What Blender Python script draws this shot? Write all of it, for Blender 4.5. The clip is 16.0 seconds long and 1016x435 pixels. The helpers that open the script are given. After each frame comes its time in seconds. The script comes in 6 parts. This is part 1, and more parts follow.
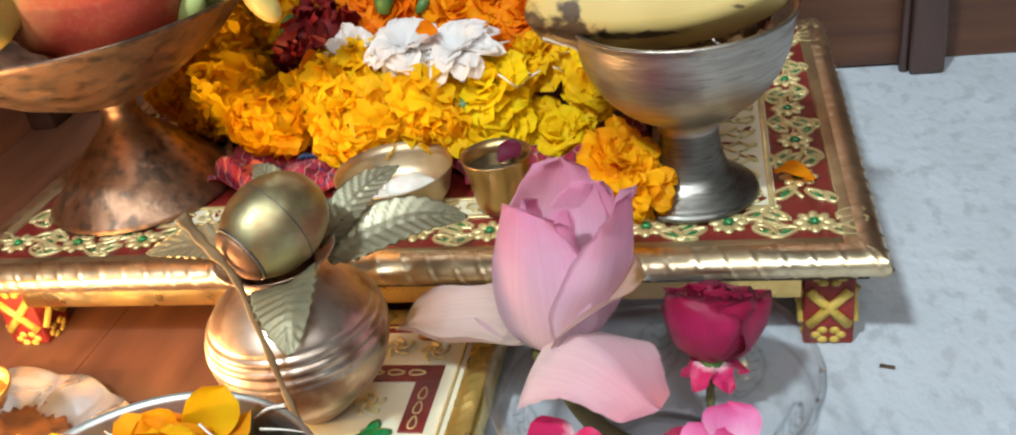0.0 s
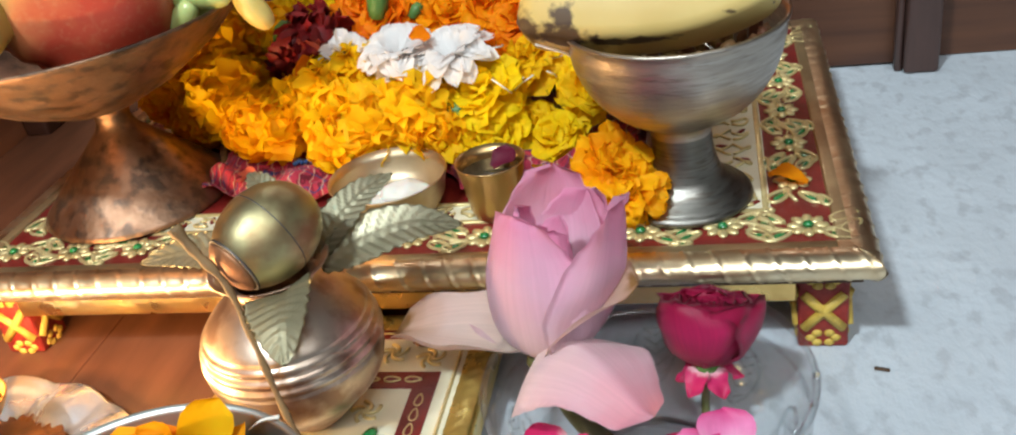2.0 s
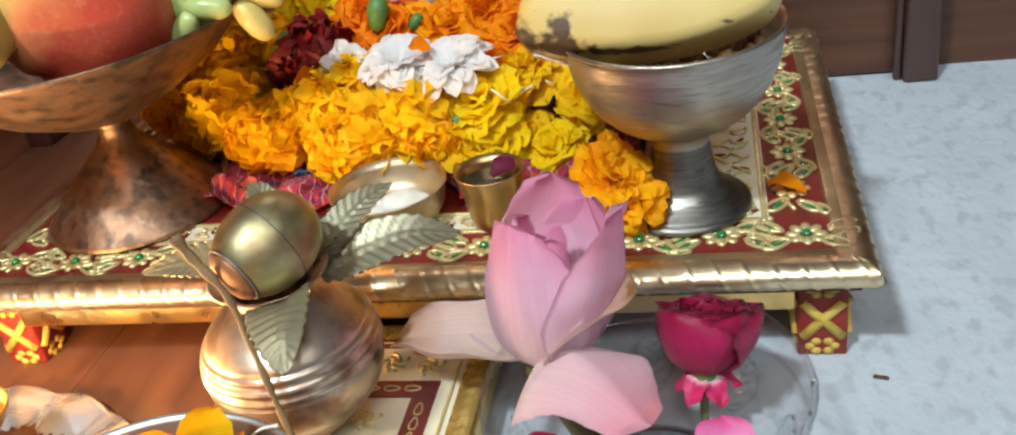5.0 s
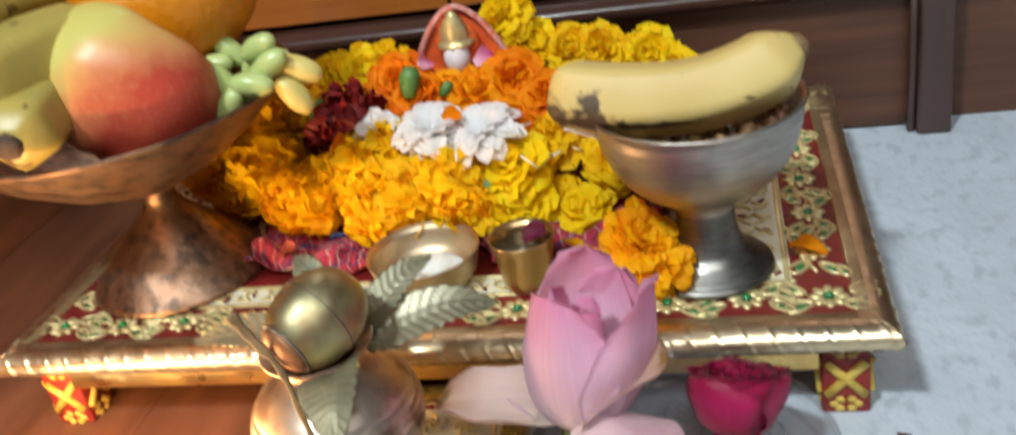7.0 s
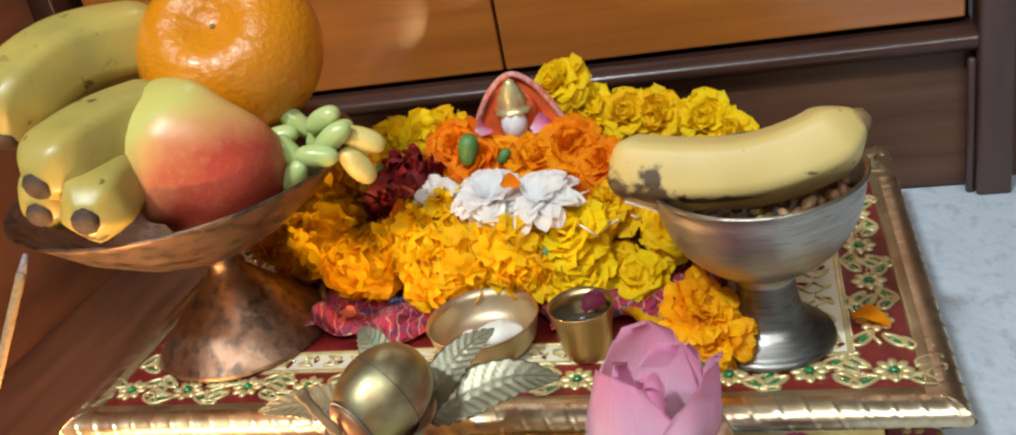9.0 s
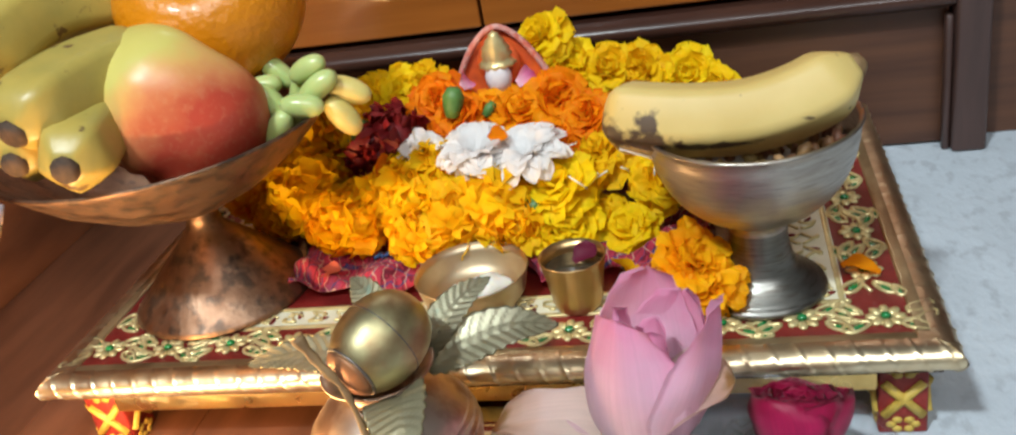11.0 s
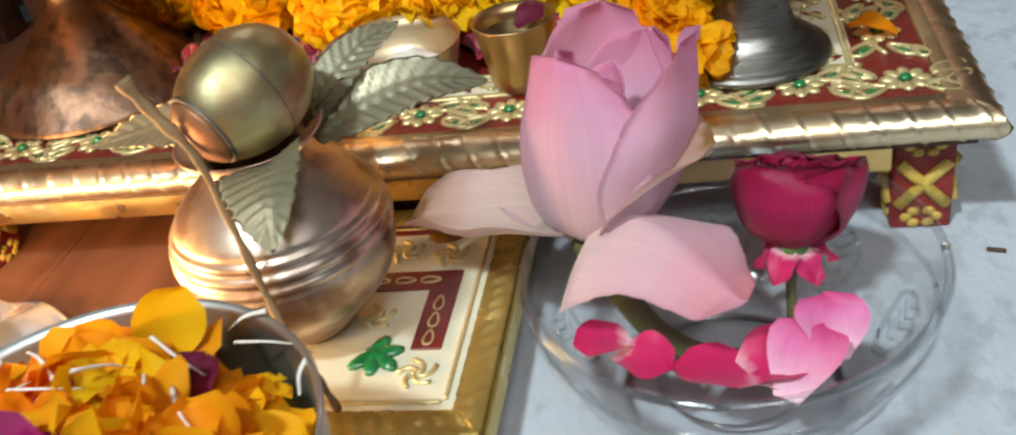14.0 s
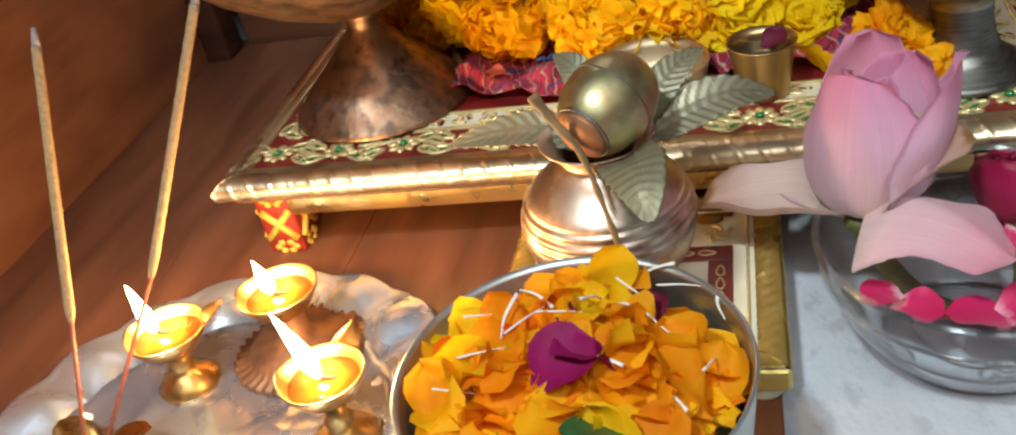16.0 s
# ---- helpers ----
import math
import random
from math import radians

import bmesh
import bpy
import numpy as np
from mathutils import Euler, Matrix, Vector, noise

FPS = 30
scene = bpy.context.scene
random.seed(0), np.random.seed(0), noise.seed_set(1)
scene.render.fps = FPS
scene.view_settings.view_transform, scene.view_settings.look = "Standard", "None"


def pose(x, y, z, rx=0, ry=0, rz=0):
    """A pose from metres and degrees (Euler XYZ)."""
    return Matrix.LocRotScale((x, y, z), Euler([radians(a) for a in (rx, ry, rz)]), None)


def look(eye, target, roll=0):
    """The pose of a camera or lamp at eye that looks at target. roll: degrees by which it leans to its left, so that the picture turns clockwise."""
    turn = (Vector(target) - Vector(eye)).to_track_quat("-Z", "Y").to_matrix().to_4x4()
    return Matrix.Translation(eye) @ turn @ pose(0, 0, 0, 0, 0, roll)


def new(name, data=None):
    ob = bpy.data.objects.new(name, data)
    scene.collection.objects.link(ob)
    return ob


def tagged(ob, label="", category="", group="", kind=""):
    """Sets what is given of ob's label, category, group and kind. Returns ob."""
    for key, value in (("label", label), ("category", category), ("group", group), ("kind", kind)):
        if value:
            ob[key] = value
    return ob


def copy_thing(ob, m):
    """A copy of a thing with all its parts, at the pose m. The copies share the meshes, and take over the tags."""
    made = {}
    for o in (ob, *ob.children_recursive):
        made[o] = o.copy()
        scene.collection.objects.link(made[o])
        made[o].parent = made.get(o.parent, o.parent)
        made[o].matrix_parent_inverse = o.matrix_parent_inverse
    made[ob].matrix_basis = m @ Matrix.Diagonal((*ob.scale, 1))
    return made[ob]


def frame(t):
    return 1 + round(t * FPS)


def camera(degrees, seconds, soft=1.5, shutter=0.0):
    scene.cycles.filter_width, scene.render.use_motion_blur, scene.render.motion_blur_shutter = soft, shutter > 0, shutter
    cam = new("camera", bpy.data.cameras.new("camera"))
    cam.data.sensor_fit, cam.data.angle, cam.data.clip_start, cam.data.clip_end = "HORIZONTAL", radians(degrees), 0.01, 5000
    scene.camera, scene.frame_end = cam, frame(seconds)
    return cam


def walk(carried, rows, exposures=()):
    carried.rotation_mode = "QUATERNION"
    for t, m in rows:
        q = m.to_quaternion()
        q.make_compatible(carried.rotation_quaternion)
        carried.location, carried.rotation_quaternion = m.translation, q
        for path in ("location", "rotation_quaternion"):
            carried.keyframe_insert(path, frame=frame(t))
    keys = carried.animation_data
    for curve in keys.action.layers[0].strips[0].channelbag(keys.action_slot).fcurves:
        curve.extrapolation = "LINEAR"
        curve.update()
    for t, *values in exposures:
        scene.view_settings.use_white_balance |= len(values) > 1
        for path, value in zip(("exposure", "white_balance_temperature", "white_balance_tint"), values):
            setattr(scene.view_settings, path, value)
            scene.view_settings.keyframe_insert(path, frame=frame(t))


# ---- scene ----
cam = camera(54.7, 16.0, soft=2.0, shutter=0.5)
PATH = [
    (0, (0.142, -0.307, 0.253), (-0.29, 1.374, -0.742), -9.1),
    (0.5, (0.143, -0.305, 0.255), (-0.288, 1.372, -0.745), -9.2),
    (1, (0.142, -0.305, 0.256), (-0.283, 1.373, -0.746), -9.3),
    (1.5, (0.143, -0.305, 0.257), (-0.282, 1.374, -0.743), -9.5),
    (2, (0.144, -0.305, 0.256), (-0.286, 1.372, -0.745), -9.6),
    (2.5, (0.144, -0.306, 0.254), (-0.293, 1.373, -0.74), -9.7),
    (3, (0.146, -0.305, 0.259), (-0.295, 1.372, -0.737), -9.9),
    (3.5, (0.144, -0.307, 0.258), (-0.291, 1.373, -0.736), -9.9),
    (4, (0.145, -0.306, 0.256), (-0.29, 1.378, -0.731), -9.8),
    (6.5, (0.146, -0.308, 0.259), (-0.297, 1.381, -0.718), -10.0),
    (7, (0.142, -0.314, 0.279), (-0.314, 1.398, -0.65), -10.7),
    (7.5, (0.135, -0.305, 0.312), (-0.343, 1.422, -0.577), -11.8),
    (8, (0.128, -0.313, 0.306), (-0.364, 1.426, -0.552), -11.2),
    (8.2, (0.138, -0.313, 0.295), (-0.419, 1.415, -0.543), -12.0),
    (10.5, (0.126, -0.312, 0.292), (-0.334, 1.429, -0.579), -10.7),
    (11, (0.12, -0.316, 0.284), (-0.331, 1.412, -0.617), -10.8),
    (11.5, (0.116, -0.307, 0.272), (-0.317, 1.405, -0.668), -10.6),
    (12, (0.117, -0.292, 0.257), (-0.31, 1.393, -0.732), -10.0),
    (12.5, (0.119, -0.271, 0.238), (-0.306, 1.369, -0.825), -9.7),
    (13, (0.126, -0.245, 0.221), (-0.306, 1.349, -0.908), -10.8),
    (13.5, (0.131, -0.25, 0.208), (-0.333, 1.354, -0.893), -12.4),
    (14, (0.117, -0.265, 0.204), (-0.311, 1.349, -0.897), -11.5),
    (14.5, (0.099, -0.278, 0.221), (-0.297, 1.338, -0.89), -10.5),
    (15, (0.074, -0.305, 0.235), (-0.377, 1.303, -0.864), -11.9),
    (15.5, (0.058, -0.333, 0.246), (-0.439, 1.27, -0.842), -12.9),
    (16, (0.049, -0.346, 0.255), (-0.464, 1.261, -0.819), -13.1),
]
walk(cam, [(t, look(eye, target, roll)) for t, eye, target, roll in PATH],
     exposures=[(0.0, -0.05), (6.5, -0.07), (7.5, -0.21), (8.2, -0.19), (10.5, -0.12), (12.0, -0.08), (13.0, -0.24), (13.5, -0.25), (14.0, -0.16), (15.0, -0.25), (15.5, -0.35), (16.0, -0.34)])

# ---------- world, lamps ----------
world = bpy.data.worlds.new("world")
scene.world = world
world.use_nodes = True
world.node_tree.nodes["Background"].inputs[0].default_value = (0.75, 0.85, 1.0, 1)
world.node_tree.nodes["Background"].inputs[1].default_value = 0.008


def area_lamp(name, eye, target, sx, sy, power, colour):
    data = bpy.data.lights.new(name, "AREA")
    data.shape, data.size, data.size_y, data.energy, data.color = "RECTANGLE", sx, sy, power, colour
    ob = new(name, data)
    ob.matrix_world = look(eye, target)
    return ob


LAMP = Vector((-0.42, -1.16, 1.90))
area_lamp("room_lamp", LAMP, (0, 0, 0), 0.20, 0.12, 48, (0.85, 0.96, 1.0))
# Added soft fill without a known source; it lifts the shaded sides.
area_lamp("fill_lamp", (0.7, -1.7, 2.2), (0.1, 0.0, 0), 1.2, 0.6, 36, (0.91, 0.97, 1.0))
FLAMES = [(-0.194, -0.078, 0.032), (-0.147, -0.061, 0.036), (-0.108, -0.111, 0.037)]
for p in FLAMES:
    data = bpy.data.lights.new("flame_lamp", "POINT")
    data.energy, data.color, data.shadow_soft_size = 0.9, (1.0, 0.58, 0.23), 0.004
    new("flame_lamp", data).location = (p[0], p[1], p[2] + 0.012)


# ---------- materials ----------
def material(name, base, rough=0.5, metal=0.0, second=None, scale=40.0, stretch=(1, 1, 1), contrast=(0.35, 0.65), bump=0.0, bump_scale=150.0,
             island=0.0, hue=0.0, coat=0.0, sss=0.0, spec=0.5, third=None, third_scale=8.0, third_range=(0.5, 0.7), rough_var=0.0, sheen=0.0, transl=0.0, per_head=0.0):
    """A surface with two scales of colour change, fine relief and an optional change from piece to piece."""
    m = bpy.data.materials.new(name)
    m.use_nodes = True
    nt = m.node_tree
    b = nt.nodes["Principled BSDF"]
    b.inputs["Roughness"].default_value, b.inputs["Metallic"].default_value = rough, metal
    b.inputs["Coat Weight"].default_value, b.inputs["Coat Roughness"].default_value = coat, 0.15
    b.inputs["Specular IOR Level"].default_value = spec
    b.inputs["Sheen Weight"].default_value = sheen
    if sss:
        b.inputs["Subsurface Weight"].default_value = sss
        b.inputs["Subsurface Radius"].default_value = (0.004, 0.002, 0.0012)
        b.inputs["Subsurface Scale"].default_value = 1.0
    tc = nt.nodes.new("ShaderNodeTexCoord")
    mp = nt.nodes.new("ShaderNodeMapping")
    mp.inputs["Scale"].default_value = stretch
    nt.links.new(tc.outputs["Object"], mp.inputs["Vector"])

    def ramp_noise(sc, lo, hi, detail=5.0):
        n = nt.nodes.new("ShaderNodeTexNoise")
        n.inputs["Scale"].default_value, n.inputs["Detail"].default_value = sc, detail
        nt.links.new(mp.outputs[0], n.inputs["Vector"])
        r = nt.nodes.new("ShaderNodeMapRange")
        r.inputs["From Min"].default_value, r.inputs["From Max"].default_value = lo, hi
        nt.links.new(n.outputs[0], r.inputs["Value"])
        return r.outputs[0]

    def mix(fac, a, c):
        x = nt.nodes.new("ShaderNodeMix")
        x.data_type = "RGBA"
        nt.links.new(fac, x.inputs["Factor"])
        if isinstance(a, tuple):
            x.inputs["A"].default_value = (*a, 1)
        else:
            nt.links.new(a, x.inputs["A"])
        x.inputs["B"].default_value = (*c, 1)
        return x.outputs["Result"]

    second = second or tuple(0.8 * c for c in base)
    f = ramp_noise(scale, *contrast)
    col = mix(f, base, second)
    if third:
        col = mix(ramp_noise(third_scale, *third_range), col, third)
    if island or hue:
        g = nt.nodes.new("ShaderNodeNewGeometry")
        h = nt.nodes.new("ShaderNodeHueSaturation")
        for sock, amount, mid in (("Value", island, 1.0), ("Hue", hue, 0.5)):
            r = nt.nodes.new("ShaderNodeMapRange")
            r.inputs["To Min"].default_value, r.inputs["To Max"].default_value = mid - amount, mid + amount
            nt.links.new(g.outputs["Random Per Island"], r.inputs["Value"])
            nt.links.new(r.outputs[0], h.inputs[sock])
        nt.links.new(col, h.inputs["Color"])
        col = h.outputs[0]
    if per_head:
        oi, h2 = nt.nodes.new("ShaderNodeObjectInfo"), nt.nodes.new("ShaderNodeHueSaturation")
        for sock, lo, hi in (("Hue", 0.5 - 0.010, 0.5 + 0.010), ("Value", 1 - per_head, 1 + per_head * 0.4)):
            r = nt.nodes.new("ShaderNodeMapRange")
            r.inputs["To Min"].default_value, r.inputs["To Max"].default_value = lo, hi
            nt.links.new(oi.outputs["Random"], r.inputs["Value"])
            nt.links.new(r.outputs[0], h2.inputs[sock])
        nt.links.new(col, h2.inputs["Color"])
        col = h2.outputs[0]
    nt.links.new(col, b.inputs["Base Color"])
    if rough_var:
        r = nt.nodes.new("ShaderNodeMapRange")
        r.inputs["To Min"].default_value, r.inputs["To Max"].default_value = rough - rough_var, rough + rough_var
        nt.links.new(f, r.inputs["Value"])
        nt.links.new(r.outputs[0], b.inputs["Roughness"])
    if bump:
        n = nt.nodes.new("ShaderNodeTexNoise")
        n.inputs["Scale"].default_value, n.inputs["Detail"].default_value = bump_scale, 4
        nt.links.new(mp.outputs[0], n.inputs["Vector"])
        bp = nt.nodes.new("ShaderNodeBump")
        bp.inputs["Strength"].default_value, bp.inputs["Distance"].default_value = bump, 0.001
        nt.links.new(n.outputs[0], bp.inputs["Height"])
        nt.links.new(bp.outputs[0], b.inputs["Normal"])
    if transl:
        tl = nt.nodes.new("ShaderNodeBsdfTranslucent")
        nt.links.new(col, tl.inputs[0])
        mx = nt.nodes.new("ShaderNodeMixShader")
        mx.inputs[0].default_value = transl
        nt.links.new(b.outputs[0], mx.inputs[1])
        nt.links.new(tl.outputs[0], mx.inputs[2])
        nt.links.new(mx.outputs[0], nt.nodes["Material Output"].inputs[0])
    return m


def petal_material(name, base, tip, mid, rough=0.5, vein=0.08, sss=0.25, edge=None, transl=0.25, middle=0.62):
    """A petal whose colour runs from its base to its tip, with fine lengthwise veins; the light shines through it a little."""
    m = bpy.data.materials.new(name)
    m.use_nodes = True
    nt = m.node_tree
    b = nt.nodes["Principled BSDF"]
    b.inputs["Roughness"].default_value = rough
    b.inputs["Specular IOR Level"].default_value = 0.3
    b.inputs["Sheen Weight"].default_value = 0.15
    uv = nt.nodes.new("ShaderNodeUVMap")
    sep = nt.nodes.new("ShaderNodeSeparateXYZ")
    nt.links.new(uv.outputs[0], sep.inputs[0])
    n = nt.nodes.new("ShaderNodeTexNoise")
    n.inputs["Scale"].default_value = 3.0
    nt.links.new(uv.outputs[0], n.inputs["Vector"])
    ad = nt.nodes.new("ShaderNodeMath")
    ad.operation = "MULTIPLY_ADD"
    ad.inputs[1].default_value, ad.inputs[2].default_value = 0.35, -0.17
    nt.links.new(n.outputs[0], ad.inputs[0])
    ad2 = nt.nodes.new("ShaderNodeMath")
    nt.links.new(ad.outputs[0], ad2.inputs[0])
    nt.links.new(sep.outputs[1], ad2.inputs[1])
    ramp = nt.nodes.new("ShaderNodeValToRGB")
    ramp.color_ramp.elements[0].color, ramp.color_ramp.elements[1].color = (*base, 1), (*tip, 1)
    ramp.color_ramp.elements[0].position, ramp.color_ramp.elements[1].position = 0.05, 0.98
    ramp.color_ramp.elements.new(middle).color = (*mid, 1)
    if edge:
        ramp.color_ramp.elements.new(0.9).color = (*tip, 1)
        ramp.color_ramp.elements[-1].color = (*edge, 1)
    nt.links.new(ad2.outputs[0], ramp.inputs[0])
    mp = nt.nodes.new("ShaderNodeMapping")
    mp.inputs["Scale"].default_value = (38, 1.2, 1)
    nt.links.new(uv.outputs[0], mp.inputs[0])
    v = nt.nodes.new("ShaderNodeTexNoise")
    v.inputs["Scale"].default_value = 1.0
    nt.links.new(mp.outputs[0], v.inputs["Vector"])
    h = nt.nodes.new("ShaderNodeHueSaturation")
    r = nt.nodes.new("ShaderNodeMapRange")
    r.inputs["From Min"].default_value, r.inputs["From Max"].default_value = 0.3, 0.7
    r.inputs["To Min"].default_value, r.inputs["To Max"].default_value = 1 - vein, 1 + vein
    nt.links.new(v.outputs[0], r.inputs[0])
    nt.links.new(r.outputs[0], h.inputs["Value"])
    nt.links.new(ramp.outputs[0], h.inputs["Color"])
    nt.links.new(h.outputs[0], b.inputs["Base Color"])
    bp = nt.nodes.new("ShaderNodeBump")
    bp.inputs["Strength"].default_value, bp.inputs["Distance"].default_value = 0.16, 0.0005
    nt.links.new(v.outputs[0], bp.inputs["Height"])
    nt.links.new(bp.outputs[0], b.inputs["Normal"])
    tl = nt.nodes.new("ShaderNodeBsdfTranslucent")
    nt.links.new(h.outputs[0], tl.inputs[0])
    mx = nt.nodes.new("ShaderNodeMixShader")
    mx.inputs[0].default_value = transl
    nt.links.new(b.outputs[0], mx.inputs[1])
    nt.links.new(tl.outputs[0], mx.inputs[2])
    nt.links.new(mx.outputs[0], nt.nodes["Material Output"].inputs[0])
    return m


def glass_material(name, tint, ior, rough=0.02, bump=0.0, scale=60):
    """Thin clear glass or water: it lets the light through with a faint tint and mirrors more at a slant."""
    m = bpy.data.materials.new(name)
    m.use_nodes = True
    nt = m.node_tree
    nt.nodes.remove(nt.nodes["Principled BSDF"])
    tr, gl = nt.nodes.new("ShaderNodeBsdfTransparent"), nt.nodes.new("ShaderNodeBsdfGlossy")
    fr, mx = nt.nodes.new("ShaderNodeLayerWeight"), nt.nodes.new("ShaderNodeMixShader")
    pw, lo = nt.nodes.new("ShaderNodeMath"), nt.nodes.new("ShaderNodeMath")
    pw.operation, lo.operation = "POWER", "MULTIPLY_ADD"
    pw.inputs[1].default_value, lo.inputs[1].default_value, lo.inputs[2].default_value = 4.6, 0.85, ((ior - 1) / (ior + 1)) ** 2
    tr.inputs[0].default_value = (*tint, 1)
    gl.inputs[0].default_value, gl.inputs[1].default_value = (1, 1, 1, 1), rough
    fr.inputs[0].default_value = 0.5
    nt.links.new(fr.outputs["Facing"], pw.inputs[0])
    nt.links.new(pw.outputs[0], lo.inputs[0])
    nt.links.new(lo.outputs[0], mx.inputs[0])
    nt.links.new(tr.outputs[0], mx.inputs[1])
    nt.links.new(gl.outputs[0], mx.inputs[2])
    nt.links.new(mx.outputs[0], nt.nodes["Material Output"].inputs[0])
    if bump:
        tc = nt.nodes.new("ShaderNodeTexCoord")
        n = nt.nodes.new("ShaderNodeTexNoise")
        n.inputs["Scale"].default_value = scale
        nt.links.new(tc.outputs["Object"], n.inputs["Vector"])
        bp = nt.nodes.new("ShaderNodeBump")
        bp.inputs["Strength"].default_value, bp.inputs["Distance"].default_value = bump, 0.001
        nt.links.new(n.outputs[0], bp.inputs["Height"])
        nt.links.new(bp.outputs[0], gl.inputs["Normal"])
        nt.links.new(bp.outputs[0], fr.inputs["Normal"])
    return m


def emitter(name, colour, strength, clear):
    """A glowing gas: it gives off light and lets part of the light behind it through."""
    m = bpy.data.materials.new(name)
    m.use_nodes = True
    nt = m.node_tree
    nt.nodes.remove(nt.nodes["Principled BSDF"])
    em, tr, mx = nt.nodes.new("ShaderNodeEmission"), nt.nodes.new("ShaderNodeBsdfTransparent"), nt.nodes.new("ShaderNodeMixShader")
    em.inputs[0].default_value, em.inputs[1].default_value = (*colour, 1), strength
    mx.inputs[0].default_value = 1 - clear
    nt.links.new(tr.outputs[0], mx.inputs[1])
    nt.links.new(em.outputs[0], mx.inputs[2])
    nt.links.new(mx.outputs[0], nt.nodes["Material Output"].inputs[0])
    return m


WHITE_FLOOR = material("white_floor", (0.50, 0.55, 0.60), 0.5, second=(0.455, 0.50, 0.545), scale=32, bump=0.9, bump_scale=210,
                       third=(0.40, 0.435, 0.475), third_scale=120, third_range=(0.53, 0.64), stretch=(1.0, 0.62, 1))
ROOM_GREY = material("room_grey", (0.46, 0.44, 0.42), 0.8, scale=4, bump=0.05)
WOOD_FLOOR = material("brown_floor", (0.19, 0.070, 0.034), 0.38, second=(0.11, 0.040, 0.020), scale=9, stretch=(6, 1, 1), bump=0.06, coat=0.05, bump_scale=60)
DRAWER = material("drawer_laminate", (0.37, 0.115, 0.020), 0.20, second=(0.28, 0.083, 0.014), scale=6, stretch=(1, 1, 14), bump=0.05, coat=0.9, rough_var=0.05)
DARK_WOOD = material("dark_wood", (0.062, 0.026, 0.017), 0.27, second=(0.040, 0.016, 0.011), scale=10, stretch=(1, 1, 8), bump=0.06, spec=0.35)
KICK_WOOD = material("kick_wood", (0.110, 0.043, 0.020), 0.5, second=(0.066, 0.025, 0.013), scale=7, stretch=(1, 1, 16), bump=0.08)
POST_WOOD = material("post_wood", (0.075, 0.038, 0.031), 0.42, second=(0.052, 0.026, 0.021), scale=12, stretch=(8, 8, 1), bump=0.05, coat=0.08)
SIDE_WOOD = material("side_wood", (0.26, 0.102, 0.050), 0.36, second=(0.18, 0.068, 0.034), scale=5, stretch=(1, 3, 12), bump=0.04, coat=0.1)
GOLD = material("gold_foil", (0.86, 0.60, 0.23), 0.33, 1.0, second=(0.72, 0.46, 0.15), scale=60, bump=1.0, bump_scale=105, rough_var=0.10)
MOULD_GOLD = material("champagne_foil", (0.80, 0.66, 0.44), 0.37, 1.0, second=(0.70, 0.54, 0.33), scale=70, bump=0.18, bump_scale=220, rough_var=0.08)
LEDGE = material("worn_ledge", (0.52, 0.40, 0.22), 0.40, 0.85, second=(0.33, 0.23, 0.12), scale=45, bump=0.2)
RED_ENAMEL = material("red_enamel", (0.20, 0.016, 0.013), 0.40, second=(0.11, 0.007, 0.007), scale=60, bump=0.3, bump_scale=500, coat=0.2)
CREAM = material("cream_enamel", (0.74, 0.71, 0.54), 0.32, second=(0.64, 0.60, 0.43), scale=50, bump=0.15, coat=0.3)
VINE_GOLD = material("vine_gold", (0.74, 0.63, 0.32), 0.36, 0.55, second=(0.62, 0.50, 0.23), scale=150, bump=0.15)
GREEN_GEM = material("green_gem", (0.012, 0.20, 0.055), 0.15, second=(0.006, 0.12, 0.03), scale=300, coat=0.8)
LEG_RED = material("leg_red", (0.30, 0.022, 0.014), 0.55, second=(0.20, 0.014, 0.010), scale=200, bump=0.5, bump_scale=700)
LEG_YELLOW = material("leg_yellow", (0.60, 0.42, 0.08), 0.45, second=(0.50, 0.33, 0.05), scale=250, bump=0.6, bump_scale=700)
UNDER_WOOD = material("under_wood", (0.10, 0.055, 0.03), 0.7, scale=30, bump=0.1)
# Darker copy of the nickel: the foot's dark reflections are put into its colour.
FOOT_NICKEL_DARK = material("foot_nickel_dark", (0.24, 0.232, 0.21), 0.42, 1.0, second=(0.185, 0.178, 0.16), scale=70, stretch=(1, 1, 9), bump=0.10, bump_scale=160, rough_var=0.08,
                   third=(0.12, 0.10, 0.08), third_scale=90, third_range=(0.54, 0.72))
STEEL_GOBLET = material("nickel", (0.47, 0.42, 0.365), 0.38, 1.0, second=(0.38, 0.335, 0.29), scale=70, stretch=(1, 1, 9), bump=0.22, bump_scale=160, rough_var=0.08,
                        third=(0.27, 0.23, 0.20), third_scale=110, third_range=(0.56, 0.74))
COPPER_PLATE = material("old_copper", (0.30, 0.185, 0.12), 0.47, 1.0, second=(0.21, 0.127, 0.083), scale=60, bump=0.34, bump_scale=260, rough_var=0.10,
                        third=(0.11, 0.078, 0.06), third_scale=130, third_range=(0.48, 0.64))
BRONZE = material("bronze", (0.68, 0.56, 0.46), 0.40, 1.0, second=(0.54, 0.42, 0.33), scale=38, bump=0.26, bump_scale=55, rough_var=0.08,
                  third=(0.33, 0.21, 0.155), third_scale=75, third_range=(0.44, 0.62))
